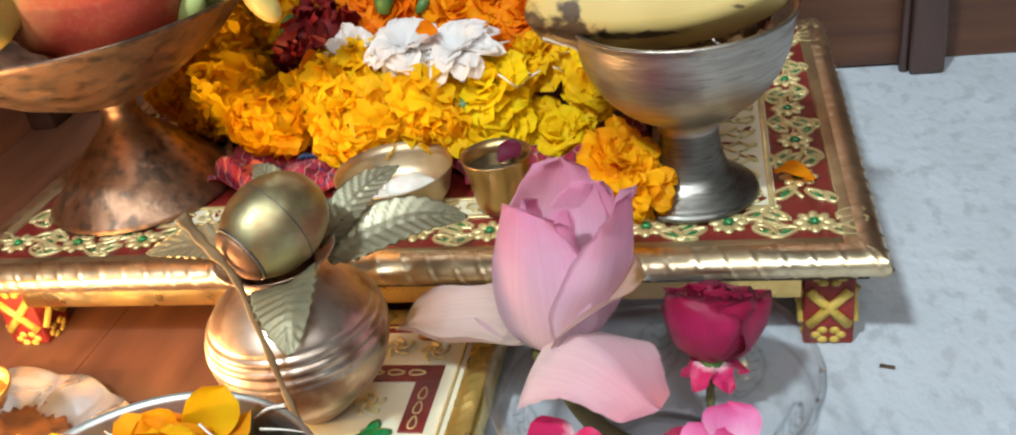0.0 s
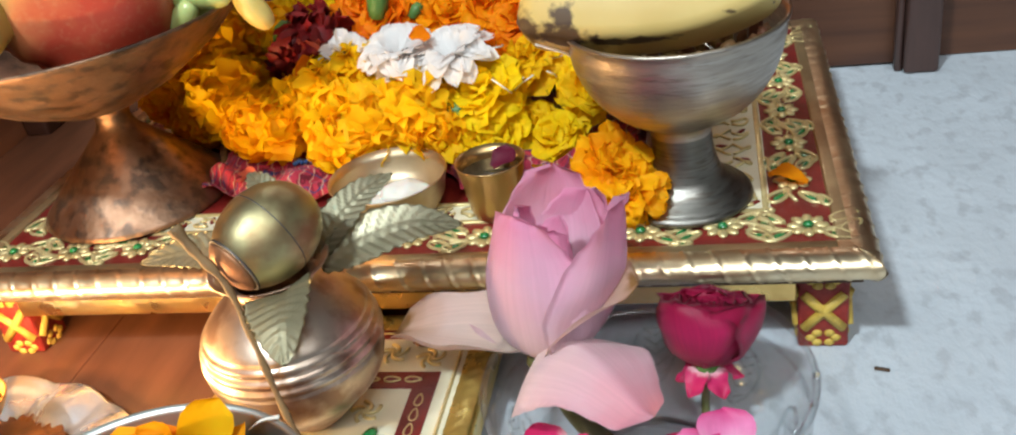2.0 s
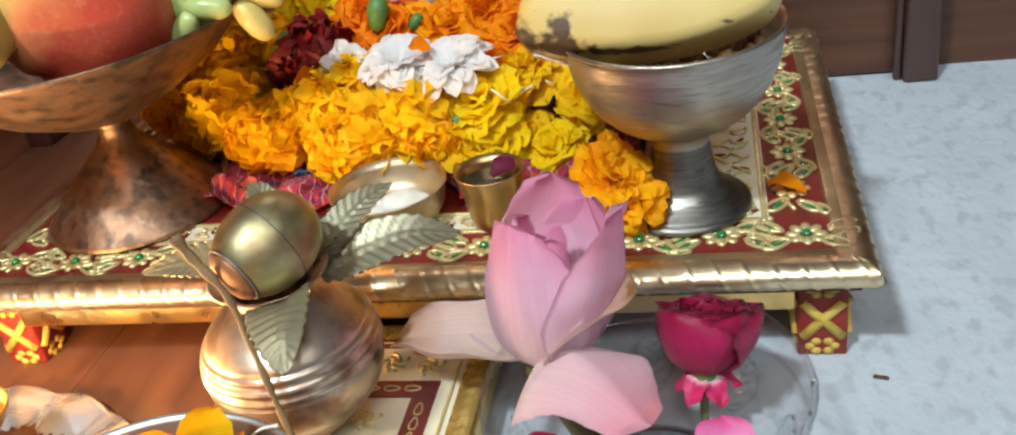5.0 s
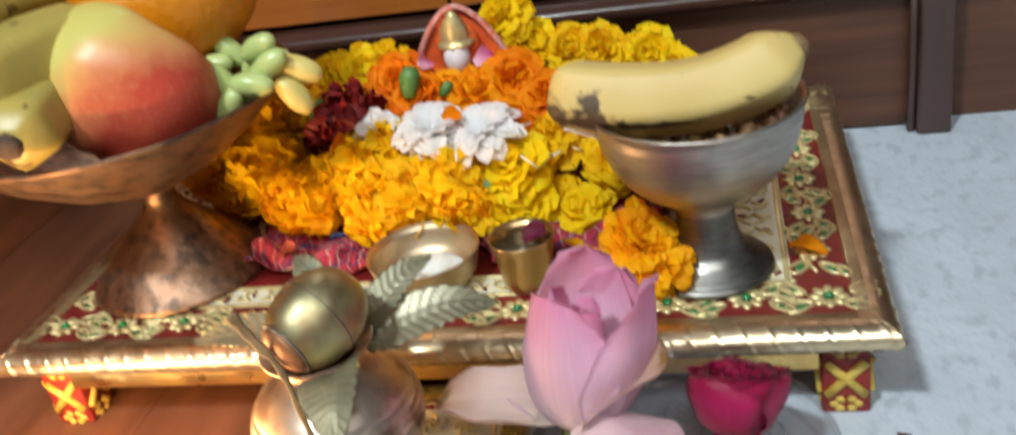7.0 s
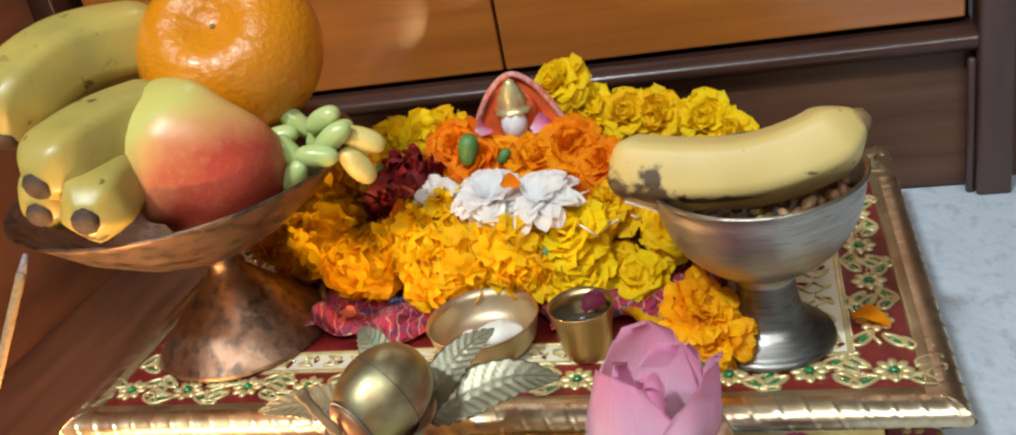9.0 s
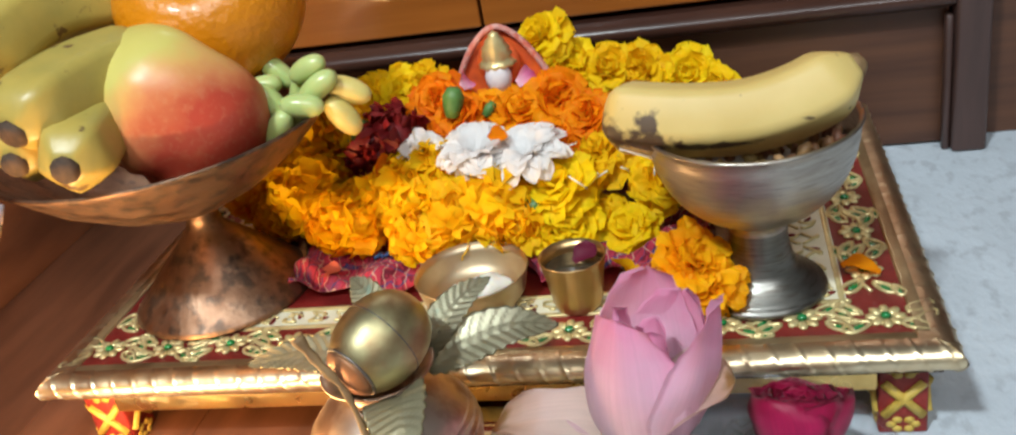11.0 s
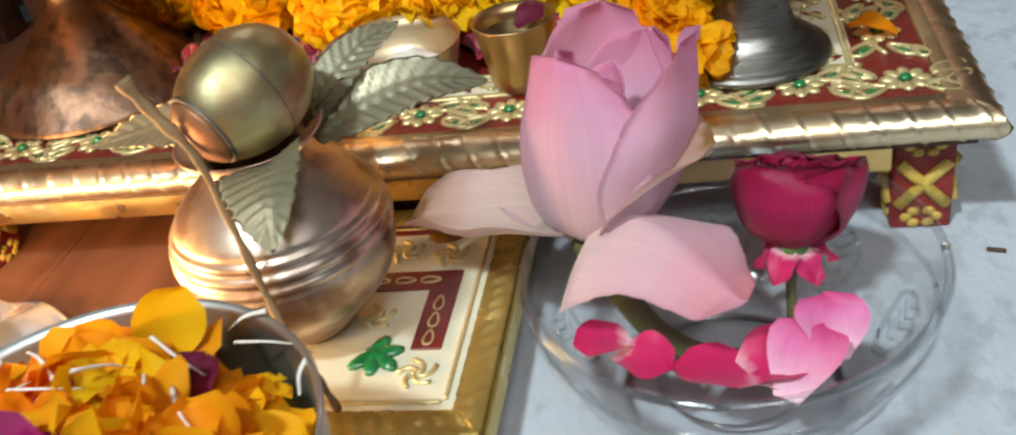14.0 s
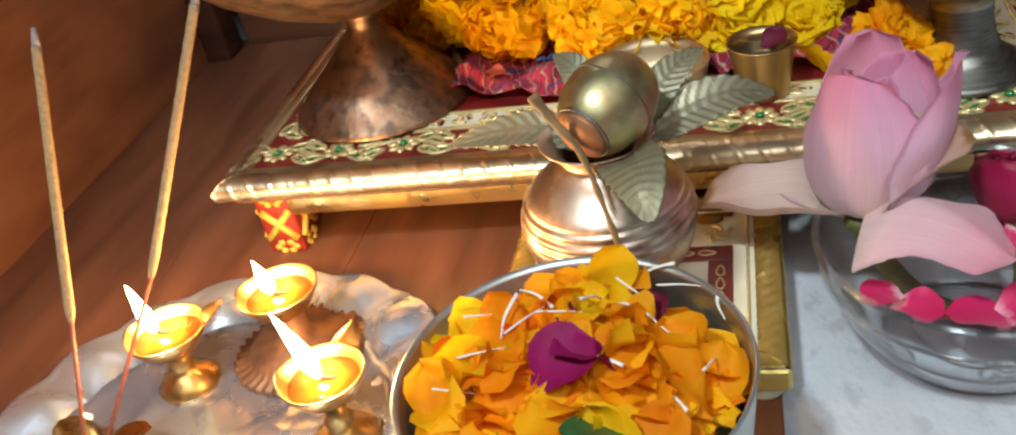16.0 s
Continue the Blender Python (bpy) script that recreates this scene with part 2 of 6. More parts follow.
BRASS_EGG = material("aged_brass", (0.54, 0.48, 0.27), 0.44, 1.0, second=(0.43, 0.37, 0.19), scale=40, bump=0.16, rough_var=0.08,
                     third=(0.31, 0.21, 0.11), third_scale=75, third_range=(0.46, 0.68))
COPPER_CAP = material("copper_cap", (0.32, 0.14, 0.06), 0.50, 0.45, second=(0.17, 0.08, 0.045), scale=110, bump=0.5)
SOLDER = material("solder", (0.16, 0.15, 0.15), 0.5, 0.8, scale=100)
LEAF_METAL = material("leaf_metal", (0.53, 0.50, 0.35), 0.50, 0.70, second=(0.40, 0.375, 0.25), scale=60, bump=0.2, rough_var=0.08,
                      third=(0.20, 0.38, 0.32), third_scale=42, third_range=(0.69, 0.76))
STOOL_GOLD = material("stool_gold", (0.80, 0.64, 0.22), 0.34, 0.65, second=(0.64, 0.48, 0.13), scale=60, bump=1.0, bump_scale=95, rough_var=0.1)
TWIG = material("dry_twig", (0.30, 0.18, 0.075), 0.7, second=(0.15, 0.085, 0.035), scale=120, stretch=(1, 1, 0.3), bump=0.5, bump_scale=300)
BRASS = material("bright_brass", (0.60, 0.37, 0.135), 0.34, 1.0, second=(0.42, 0.24, 0.08), scale=60, bump=0.20, rough_var=0.08)
CUP_BRASS = material("cup_brass", (0.46, 0.31, 0.145), 0.36, 1.0, second=(0.50, 0.33, 0.15), scale=70, bump=0.10, rough_var=0.08)
BOWL_BRASS = material("bowl_brass", (0.60, 0.49, 0.34), 0.46, 1.0, second=(0.50, 0.39, 0.25), scale=50, bump=0.10, rough_var=0.08)
STEEL = material("steel_bowl", (0.62, 0.64, 0.61), 0.48, 1.0, second=(0.52, 0.54, 0.51), scale=40, bump=0.06, rough_var=0.08)
TRAY_METAL = material("tray_foil", (0.78, 0.83, 0.92), 0.29, 0.85, second=(0.62, 0.67, 0.76), scale=28, bump=1.0, bump_scale=62, rough_var=0.12)
OIL = material("lamp_oil", (0.24, 0.095, 0.010), 0.08, second=(0.18, 0.065, 0.007), scale=60, coat=0.6)
WICK = material("wick", (0.10, 0.07, 0.05), 0.9, scale=300)
FLAME = emitter("flame", (1.0, 0.80, 0.42), 75.0, 0.35)
STICK_RED = material("stick_red", (0.38, 0.10, 0.05), 0.7, second=(0.28, 0.07, 0.035), scale=300)
STICK_TAN = material("incense_paste", (0.40, 0.26, 0.13), 0.95, second=(0.30, 0.19, 0.09), scale=500, bump=0.8, bump_scale=900)
ASH = material("ash", (0.34, 0.27, 0.28), 0.95, second=(0.22, 0.17, 0.18), scale=400, bump=0.5)
SUGAR = material("sugar_lump", (0.80, 0.77, 0.70), 0.45, second=(0.70, 0.66, 0.58), scale=80, bump=0.5, sss=0.4)
WATER = glass_material("water", (0.985, 0.992, 0.994), 1.33, 0.02)
DARK_WATER = material("dark_water", (0.05, 0.04, 0.025), 0.03, spec=0.6)
GLASS_EDGE = glass_material("glass_edge", (0.94, 0.955, 0.96), 1.6, 0.12)
GLASS = glass_material("pressed_glass", (0.991, 0.995, 0.997), 1.45, 0.10, 0.35, 260)
CLOTH_PINK = material("pink_cloth", (0.74, 0.06, 0.12), 0.75, second=(0.50, 0.030, 0.075), scale=70, bump=0.8, bump_scale=300, sheen=0.2,
                      third=(0.34, 0.05, 0.14), third_scale=60, third_range=(0.56, 0.64))


def printed_cloth(m):
    """Thin wavy printed stripes in blue, cream and dark crimson."""
    nt = m.node_tree
    b = nt.nodes["Principled BSDF"]
    col = b.inputs["Base Color"].links[0].from_socket
    tc = nt.nodes.new("ShaderNodeTexCoord")
    for scale, turn, lo, colour in ((70, 25, 0.87, (0.24, 0.012, 0.035)), (46, 60, 0.94, (0.05, 0.07, 0.24)), (58, -20, 0.93, (0.72, 0.48, 0.36))):
        mp, w, r, x = (nt.nodes.new("ShaderNode" + k) for k in ("Mapping", "TexWave", "MapRange", "Mix"))
        mp.inputs["Rotation"].default_value = (0, 0, radians(turn))
        w.inputs["Scale"].default_value, w.inputs["Distortion"].default_value, w.inputs["Detail"].default_value = scale, 9.0, 2.0
        w.inputs["Detail Scale"].default_value = 1.6
        r.inputs["From Min"].default_value, r.inputs["From Max"].default_value = lo, min(1.0, lo + 0.08)
        x.data_type = "RGBA"
        nt.links.new(tc.outputs["Object"], mp.inputs["Vector"])
        nt.links.new(mp.outputs[0], w.inputs["Vector"])
        nt.links.new(w.outputs["Fac"], r.inputs["Value"])
        nt.links.new(r.outputs[0], x.inputs["Factor"])
        nt.links.new(col, x.inputs["A"])
        x.inputs["B"].default_value = (*colour, 1)
        col = x.outputs["Result"]
    nt.links.new(col, b.inputs["Base Color"])


printed_cloth(CLOTH_PINK)
CLOTH_RED = material("red_brocade", (0.20, 0.020, 0.018), 0.7, second=(0.13, 0.012, 0.016), scale=90, bump=0.5, bump_scale=600,
                     third=(0.34, 0.20, 0.09), third_scale=120, third_range=(0.60, 0.66), sheen=0.2)
CLOTH_GOLD = material("gold_braid", (0.48, 0.27, 0.10), 0.5, 0.5, second=(0.25, 0.12, 0.05), scale=260, bump=0.9, bump_scale=600)
BLUE_THREAD = material("blue_thread", (0.03, 0.10, 0.28), 0.7, second=(0.02, 0.06, 0.18), scale=300)
MARI_YELLOW = material("marigold_yellow", (0.97, 0.66, 0.009), 0.6, second=(0.96, 0.57, 0.007), scale=160, island=0.05, hue=0.010, spec=0.15, transl=0.45, per_head=0.05)
MARI_LEMON = material("marigold_lemon", (0.97, 0.72, 0.010), 0.6, second=(0.96, 0.64, 0.008), scale=160, island=0.05, hue=0.006, spec=0.15, transl=0.42, per_head=0.05)
MARI_AMBER = material("marigold_amber", (0.97, 0.61, 0.007), 0.6, second=(0.95, 0.52, 0.006), scale=160, island=0.05, hue=0.012, spec=0.15, transl=0.45, per_head=0.05)
MARI_ORANGE = material("marigold_orange", (0.96, 0.36, 0.005), 0.6, second=(0.93, 0.28, 0.004), scale=160, island=0.07, hue=0.012, spec=0.15, transl=0.42, per_head=0.05)
LOOSE_AMBER = material("loose_amber", (0.97, 0.53, 0.007), 0.6, second=(0.95, 0.44, 0.006), scale=160, island=0.08, hue=0.012, spec=0.15, transl=0.45)
HEAP_ORANGE = material("petal_orange", (0.96, 0.46, 0.008), 0.6, second=(0.95, 0.38, 0.006), scale=160, island=0.10, hue=0.018, spec=0.15, transl=0.45)
DARK_RED = material("maroon_petal", (0.27, 0.010, 0.012), 0.55, second=(0.15, 0.005, 0.007), scale=150, island=0.3, sss=0.1)
WHITE_PETAL = material("white_petal", (0.92, 0.91, 0.90), 0.6, second=(0.88, 0.85, 0.83), scale=60, island=0.03, transl=0.45)
STEM_GREEN = material("stem_green", (0.10, 0.22, 0.05), 0.5, second=(0.06, 0.15, 0.03), scale=90, bump=0.2)
DARK_GREEN = material("calyx_green", (0.03, 0.13, 0.04), 0.45, second=(0.02, 0.08, 0.02), scale=90, bump=0.2)
LOTUS_STEM = material("lotus_stem", (0.11, 0.11, 0.035), 0.5, second=(0.07, 0.075, 0.02), scale=80, bump=0.3)
WHITE_FLORET = material("floret_white", (0.86, 0.84, 0.77), 0.6, second=(0.76, 0.71, 0.60), scale=200)
LOTUS_PINK = petal_material("lotus_petal", (0.94, 0.83, 0.87), (0.91, 0.47, 0.66), (0.95, 0.70, 0.82), 0.5, 0.04, transl=0.36)
LOTUS_OUTER = petal_material("lotus_outer_petal", (0.92, 0.82, 0.82), (0.90, 0.50, 0.58), (0.92, 0.68, 0.74), 0.5, 0.04, transl=0.34)
LOTUS_PALE = petal_material("lotus_pale_petal", (0.84, 0.72, 0.64), (0.72, 0.50, 0.38), (0.86, 0.69, 0.64), 0.5, 0.06, edge=(0.44, 0.24, 0.09))
ROSE_PETAL = petal_material("rose_petal", (0.46, 0.014, 0.095), (0.44, 0.010, 0.070), (0.62, 0.026, 0.145), 0.42, 0.08, transl=0.12)
ROSE_LOOSE = petal_material("loose_rose_petal", (0.80, 0.52, 0.56), (0.52, 0.010, 0.085), (0.56, 0.020, 0.12), 0.45, 0.08, transl=0.2, middle=0.32)
ROSE_PINK = petal_material("pink_rose_petal", (0.82, 0.50, 0.62), (0.62, 0.045, 0.20), (0.76, 0.20, 0.42), 0.5, 0.06, transl=0.2)
PEACH = material("peach_petal", (0.72, 0.17, 0.10), 0.55, second=(0.64, 0.12, 0.07), scale=90, transl=0.2)
PLUM = material("plum_petal", (0.11, 0.006, 0.024), 0.6, second=(0.08, 0.004, 0.018), scale=100, spec=0.2)
MAGENTA = material("magenta_petal", (0.30, 0.008, 0.10), 0.6, second=(0.22, 0.006, 0.07), scale=90, bump=0.3, spec=0.2, transl=0.2)
ORANGE_PEEL = material("orange_peel", (0.68, 0.225, 0.004), 0.34, second=(0.62, 0.20, 0.003), scale=20, bump=0.95, bump_scale=270, spec=0.45, coat=0.15)
GRAPE = material("grape_skin", (0.52, 0.60, 0.24), 0.28, second=(0.44, 0.53, 0.18), scale=70, sss=0.3, island=0.1)
GRAPE_YELLOW = material("yellow_grape_skin", (0.70, 0.57, 0.19), 0.42, second=(0.62, 0.48, 0.14), scale=70, sss=0.25)
BANANA = material("banana_skin", (0.50, 0.36, 0.080), 0.38, second=(0.36, 0.29, 0.070), scale=34, bump=0.25, sss=0.02,
                  third=(0.14, 0.08, 0.03), third_scale=120, third_range=(0.635, 0.69))
BANANA_PALE = material("ripe_banana_skin", (0.66, 0.49, 0.18), 0.5, second=(0.58, 0.41, 0.13), scale=26, bump=0.10, sss=0.05,
                       third=(0.16, 0.09, 0.04), third_scale=95, third_range=(0.68, 0.72))
BANANA_TIP = material("banana_tip", (0.045, 0.026, 0.016), 0.8, second=(0.10, 0.055, 0.03), scale=200, bump=0.5)
NUT = material("nuts", (0.36, 0.20, 0.09), 0.5, second=(0.24, 0.12, 0.05), scale=90, island=0.35, hue=0.04, bump=0.3)
IDOL_ORANGE = material("idol_orange", (0.82, 0.13, 0.02), 0.5, second=(0.5, 0.07, 0.02), scale=90)
IDOL_FACE = material("idol_stone", (0.70, 0.68, 0.70), 0.35, second=(0.64, 0.62, 0.64), scale=90)
IDOL_NET = material("red_net", (0.50, 0.11, 0.07), 0.8, second=(0.60, 0.32, 0.28), scale=300, bump=0.6, bump_scale=600)


def apple_material():
    m = material("apple_skin", (0.56, 0.50, 0.12), 0.36, second=(0.48, 0.40, 0.10), scale=40, bump=0.06, spec=0.4)
    nt = m.node_tree
    b = nt.nodes["Principled BSDF"]
    old = b.inputs["Base Color"].links[0].from_socket
    tc = nt.nodes.new("ShaderNodeTexCoord")
    n = nt.nodes.new("ShaderNodeTexNoise")
    n.inputs["Scale"].default_value, n.inputs["Detail"].default_value = 22, 6
    nt.links.new(tc.outputs["Object"], n.inputs["Vector"])
    dot = nt.nodes.new("ShaderNodeVectorMath")
    dot.operation = "DOT_PRODUCT"
    dot.inputs[1].default_value = (7, -3, -13)
    nt.links.new(tc.outputs["Object"], dot.inputs[0])
    ad = nt.nodes.new("ShaderNodeMath")
    ad.operation = "MULTIPLY_ADD"
    ad.inputs[1].default_value = 1.35
    nt.links.new(n.outputs[0], ad.inputs[0])
    nt.links.new(dot.outputs["Value"], ad.inputs[2])
    # Skin blush; the lower orange also holds the flames' warm light from below.
    ramp = nt.nodes.new("ShaderNodeValToRGB")
    ramp.color_ramp.elements[0].position, ramp.color_ramp.elements[1].position = 0.33, 1.0
    ramp.color_ramp.elements[0].color, ramp.color_ramp.elements[1].color = (0.58, 0.50, 0.13, 1), (0.50, 0.065, 0.035, 1)
    ramp.color_ramp.elements.new(0.57).color = (0.68, 0.36, 0.11, 1)
    ramp.color_ramp.elements.new(0.78).color = (0.64, 0.22, 0.085, 1)
    nt.links.new(ad.outputs[0], ramp.inputs[0])
    fl, fr, fx = nt.nodes.new("ShaderNodeTexNoise"), nt.nodes.new("ShaderNodeMapRange"), nt.nodes.new("ShaderNodeMix")
    fl.inputs["Scale"].default_value, fl.inputs["Detail"].default_value = 380, 3
    fr.inputs["From Min"].default_value, fr.inputs["From Max"].default_value, fr.inputs["To Max"].default_value = 0.52, 0.72, 0.12
    fx.data_type = "RGBA"
    fx.inputs["B"].default_value = (0.64, 0.46, 0.24, 1)
    nt.links.new(tc.outputs["Object"], fl.inputs["Vector"])
    nt.links.new(fl.outputs[0], fr.inputs["Value"])
    nt.links.new(fr.outputs[0], fx.inputs["Factor"])
    nt.links.new(ramp.outputs[0], fx.inputs["A"])
    nt.links.new(fx.outputs["Result"], b.inputs["Base Color"])
    return m


APPLE = apple_material()


def bruise_patch(m, spots, dark, grain):
    """Soft-edged brown bruises of ragged shape, each round its own centre on the skin."""
    nt = m.node_tree
    b = nt.nodes["Principled BSDF"]
    col = b.inputs["Base Color"].links[0].from_socket
    tc, n = nt.nodes.new("ShaderNodeTexCoord"), nt.nodes.new("ShaderNodeTexNoise")
    n.inputs["Scale"].default_value, n.inputs["Detail"].default_value = grain, 6
    nt.links.new(tc.outputs["Object"], n.inputs["Vector"])
    for centre, size in spots:
        mp, ln, r = nt.nodes.new("ShaderNodeMapping"), nt.nodes.new("ShaderNodeVectorMath"), nt.nodes.new("ShaderNodeMath")
        mp.vector_type = "TEXTURE"
        mp.inputs["Location"].default_value, mp.inputs["Scale"].default_value = centre, size
        ln.operation, r.operation = "LENGTH", "MULTIPLY_ADD"
        r.inputs[1].default_value = 2.6
        nt.links.new(tc.outputs["Object"], mp.inputs["Vector"])
        nt.links.new(mp.outputs[0], ln.inputs[0])
        nt.links.new(n.outputs[0], r.inputs[0])
        nt.links.new(ln.outputs["Value"], r.inputs[2])
        rg, x = nt.nodes.new("ShaderNodeMapRange"), nt.nodes.new("ShaderNodeMix")
        rg.inputs["From Min"].default_value, rg.inputs["From Max"].default_value = 2.35, 1.95
        rg.inputs["To Max"].default_value = 0.94
        nt.links.new(r.outputs[0], rg.inputs["Value"])
        x.data_type = "RGBA"
        nt.links.new(rg.outputs[0], x.inputs["Factor"])
        nt.links.new(col, x.inputs["A"])
        x.inputs["B"].default_value = (*dark, 1)
        col = x.outputs["Result"]
    nt.links.new(col, b.inputs["Base Color"])


bruise_patch(BANANA_PALE, (((0.005, -0.010, -0.003), (0.010, 0.016, 0.0085)), ((0.017, -0.018, -0.006), (0.014, 0.012, 0.0062)), ((0.0165, -0.018, 0.002), (0.0060, 0.010, 0.0040)), ((0.034, -0.021, -0.0085), (0.022, 0.010, 0.0022)), ((0.076, -0.017, -0.001), (0.003, 0.006, 0.0016))), (0.060, 0.028, 0.016), 150)


# ---------- mesh helpers ----------
def part(name, bm, mat, parent=None, label="", smooth=True, loc=None):
    """Links a bmesh as one mesh object, under a thing or a part."""
    me = bpy.data.meshes.new(name)
    bm.to_mesh(me)
    bm.free()
    for poly in me.polygons:
        poly.use_smooth = smooth
    for one in (mat if isinstance(mat, (list, tuple)) else [mat]):
        me.materials.append(one)
    ob = new(name, me)
    ob.parent = parent
    if loc:
        ob.location = loc
    return tagged(ob, label)


def thing(name, label, category, loc=(0, 0, 0), group="", rot=(0, 0, 0)):
    ob = new(name)
    ob.empty_display_size = 0.01
    ob.matrix_basis = pose(*loc, *rot)
    return tagged(ob, label, category, group)


def box_bm(x0, x1, y0, y1, z0, z1, bevel=0.0, seg=2, bm=None):
    own = bmesh.new()
    bmesh.ops.create_cube(own, size=1)
    bmesh.ops.scale(own, vec=(x1 - x0, y1 - y0, z1 - z0), verts=own.verts)
    bmesh.ops.translate(own, vec=((x0 + x1) / 2, (y0 + y1) / 2, (z0 + z1) / 2), verts=own.verts)
    if bevel:
        bmesh.ops.bevel(own, geom=own.edges[:], offset=bevel, segments=seg, affect="EDGES", profile=0.5)
    if bm is None:
        return own
    me = bpy.data.meshes.new("join")
    own.to_mesh(me)
    own.free()
    bm.from_mesh(me)
    bpy.data.meshes.remove(me)
    return bm


def grid_bm(fn, nu, nv, bm=None, closed_u=False, uvs=False):
    """A sheet of nu x nv cells; fn(u, v) gives the place for u, v in 0..1."""
    bm = bm or bmesh.new()
    layer = (bm.loops.layers.uv.active or bm.loops.layers.uv.new("UVMap")) if uvs else None
    nuv = nu if closed_u else nu + 1
    rows = [[bm.verts.new(fn(i / nu, j / nv)) for i in range(nuv)] for j in range(nv + 1)]
    for j in range(nv):
        for i in range(nu):
            k = (i + 1) % nuv
            f = bm.faces.new((rows[j][i], rows[j][k], rows[j + 1][k], rows[j + 1][i]))
            f.smooth = True
            if uvs:
                for loop, (a, b) in zip(f.loops, ((i, j), (i + 1, j), (i + 1, j + 1), (i, j + 1))):
                    loop[layer].uv = (a / nu, b / nv)
    return bm


def lathe(profile, n=48, bm=None, wobble=None):
    """Turns a profile of (radius, height) round the z axis; closes its ends at radius 0."""
    bm = bm or bmesh.new()
    rings = []
    for r, z in profile:
        if r < 1e-6:
            rings.append([bm.verts.new((0, 0, z))])
        else:
            ring = []
            for i in range(n):
                a = 2 * math.pi * i / n
                k = wobble(a, r, z) if wobble else (r, z)
                ring.append(bm.verts.new((k[0] * math.cos(a), k[0] * math.sin(a), k[1])))
            rings.append(ring)
    for a, b in zip(rings, rings[1:]):
        for i in range(n):
            k = (i + 1) % n
            if len(a) == 1 and len(b) == 1:
                continue
            if len(a) == 1:
                bm.faces.new((a[0], b[k], b[i]))
            elif len(b) == 1:
                bm.faces.new((a[i], a[k], b[0]))
            else:
                bm.faces.new((a[i], a[k], b[k], b[i]))
    bmesh.ops.recalc_face_normals(bm, faces=bm.faces[:])
    return bm


def smooth_path(points, n):
    """A Catmull-Rom line through the points, n steps for each stretch."""
    p = [Vector(q) for q in points]
    p = [2 * p[0] - p[1]] + p + [2 * p[-1] - p[-2]]
    out = []
    for i in range(1, len(p) - 2):
        for k in range(n):
            t = k / n
            out.append(0.5 * (2 * p[i] + (p[i + 1] - p[i - 1]) * t + (2 * p[i - 1] - 5 * p[i] + 4 * p[i + 1] - p[i + 2]) * t * t
                              + (3 * p[i] - p[i - 1] - 3 * p[i + 1] + p[i + 2]) * t ** 3))
    out.append(p[-2])
    return out


def tube(points, radius, n=8, bm=None, flat=1.0, section=None):
    """A tube along the points; radius is a number or a function of 0..1. Its ends are closed."""
    bm = bm or bmesh.new()
    pts = [Vector(q) for q in points]
    side = None
    rings = []
    for i, p in enumerate(pts):
        d = (pts[min(i + 1, len(pts) - 1)] - pts[max(i - 1, 0)]).normalized()
        if side is None:
            side = d.orthogonal().normalized()
        side = (side - d * side.dot(d)).normalized()
        up = d.cross(side)
        r = radius(i / (len(pts) - 1)) if callable(radius) else radius
        ring = []
        for k in range(n):
            a = 2 * math.pi * k / n
            s = section(a) if section else 1.0
            ring.append(bm.verts.new(p + (side * math.cos(a) + up * math.sin(a) * flat) * r * s))
        rings.append(ring)
    for a, b in zip(rings, rings[1:]):
        for k in range(n):
            bm.faces.new((a[k], a[(k + 1) % n], b[(k + 1) % n], b[k]))
    bm.faces.new(rings[0][::-1])
    bm.faces.new(rings[-1])
    return bm


def petal_fn(length, width, th0, th1, wrap, r0=0.0, z0=0.0, tip=0.75, ruffle=0.0, seed=0, twist=0.0, notch=0.0, ease=1.0, crease=0.0):
    """A petal that rises from (r0, z0): its spine turns from the angle th0 to th1 (degrees, 0 outwards, 90 upwards), it bends round its own length by wrap degrees."""
    steps = 40
    spine = [(r0, z0, radians(th0))]
    for i in range(steps):
        t = (i + 0.5) / steps
        th = radians(th0 + (th1 - th0) * t ** ease)
        r, z, _ = spine[-1]
        spine.append((r + math.cos(th) * length / steps, z + math.sin(th) * length / steps, th))
    rng = random.Random(seed)
    ph = [rng.uniform(0, 6.28) for _ in range(4)]

    def fn(u, v):
        s = 2 * u - 1
        vv = v - notch * (1 - abs(s)) * v * 0.5
        r, z, th = spine[min(steps, max(0, int(round(vv * steps))))]
        shape = (math.sin(math.pi * min(1.0, v ** tip) * 0.93 + 0.07 * math.pi * (1 - v))) ** 0.75 if v < 1 else 0.04
        w = width / 2 * max(0.10 * (1 - v) + 0.03, shape)
        ang = radians(wrap) / 2 * s * (0.4 + 0.6 * w / (width / 2))
        rc = w / (radians(wrap) / 2 * (0.4 + 0.6 * w / (width / 2)))
        x = rc * math.sin(ang)
        inward = rc * (1 - math.cos(ang)) - crease * w * abs(s + 0.25 * v)
        wave = ruffle * (math.sin(7 * v + ph[0] + 3 * s) * abs(s) ** 1.5 + 0.5 * math.sin(13 * v + ph[1]) * abs(s) ** 2 + 0.4 * math.sin(5 * s + ph[2]) * v ** 2)
        nx, nz = -math.sin(th), math.cos(th)
        rr, zz = r + nx * (inward + wave), z + nz * (inward + wave)
        return Vector((rr, x + twist * v * v * 0.3 * length, zz))
    return fn


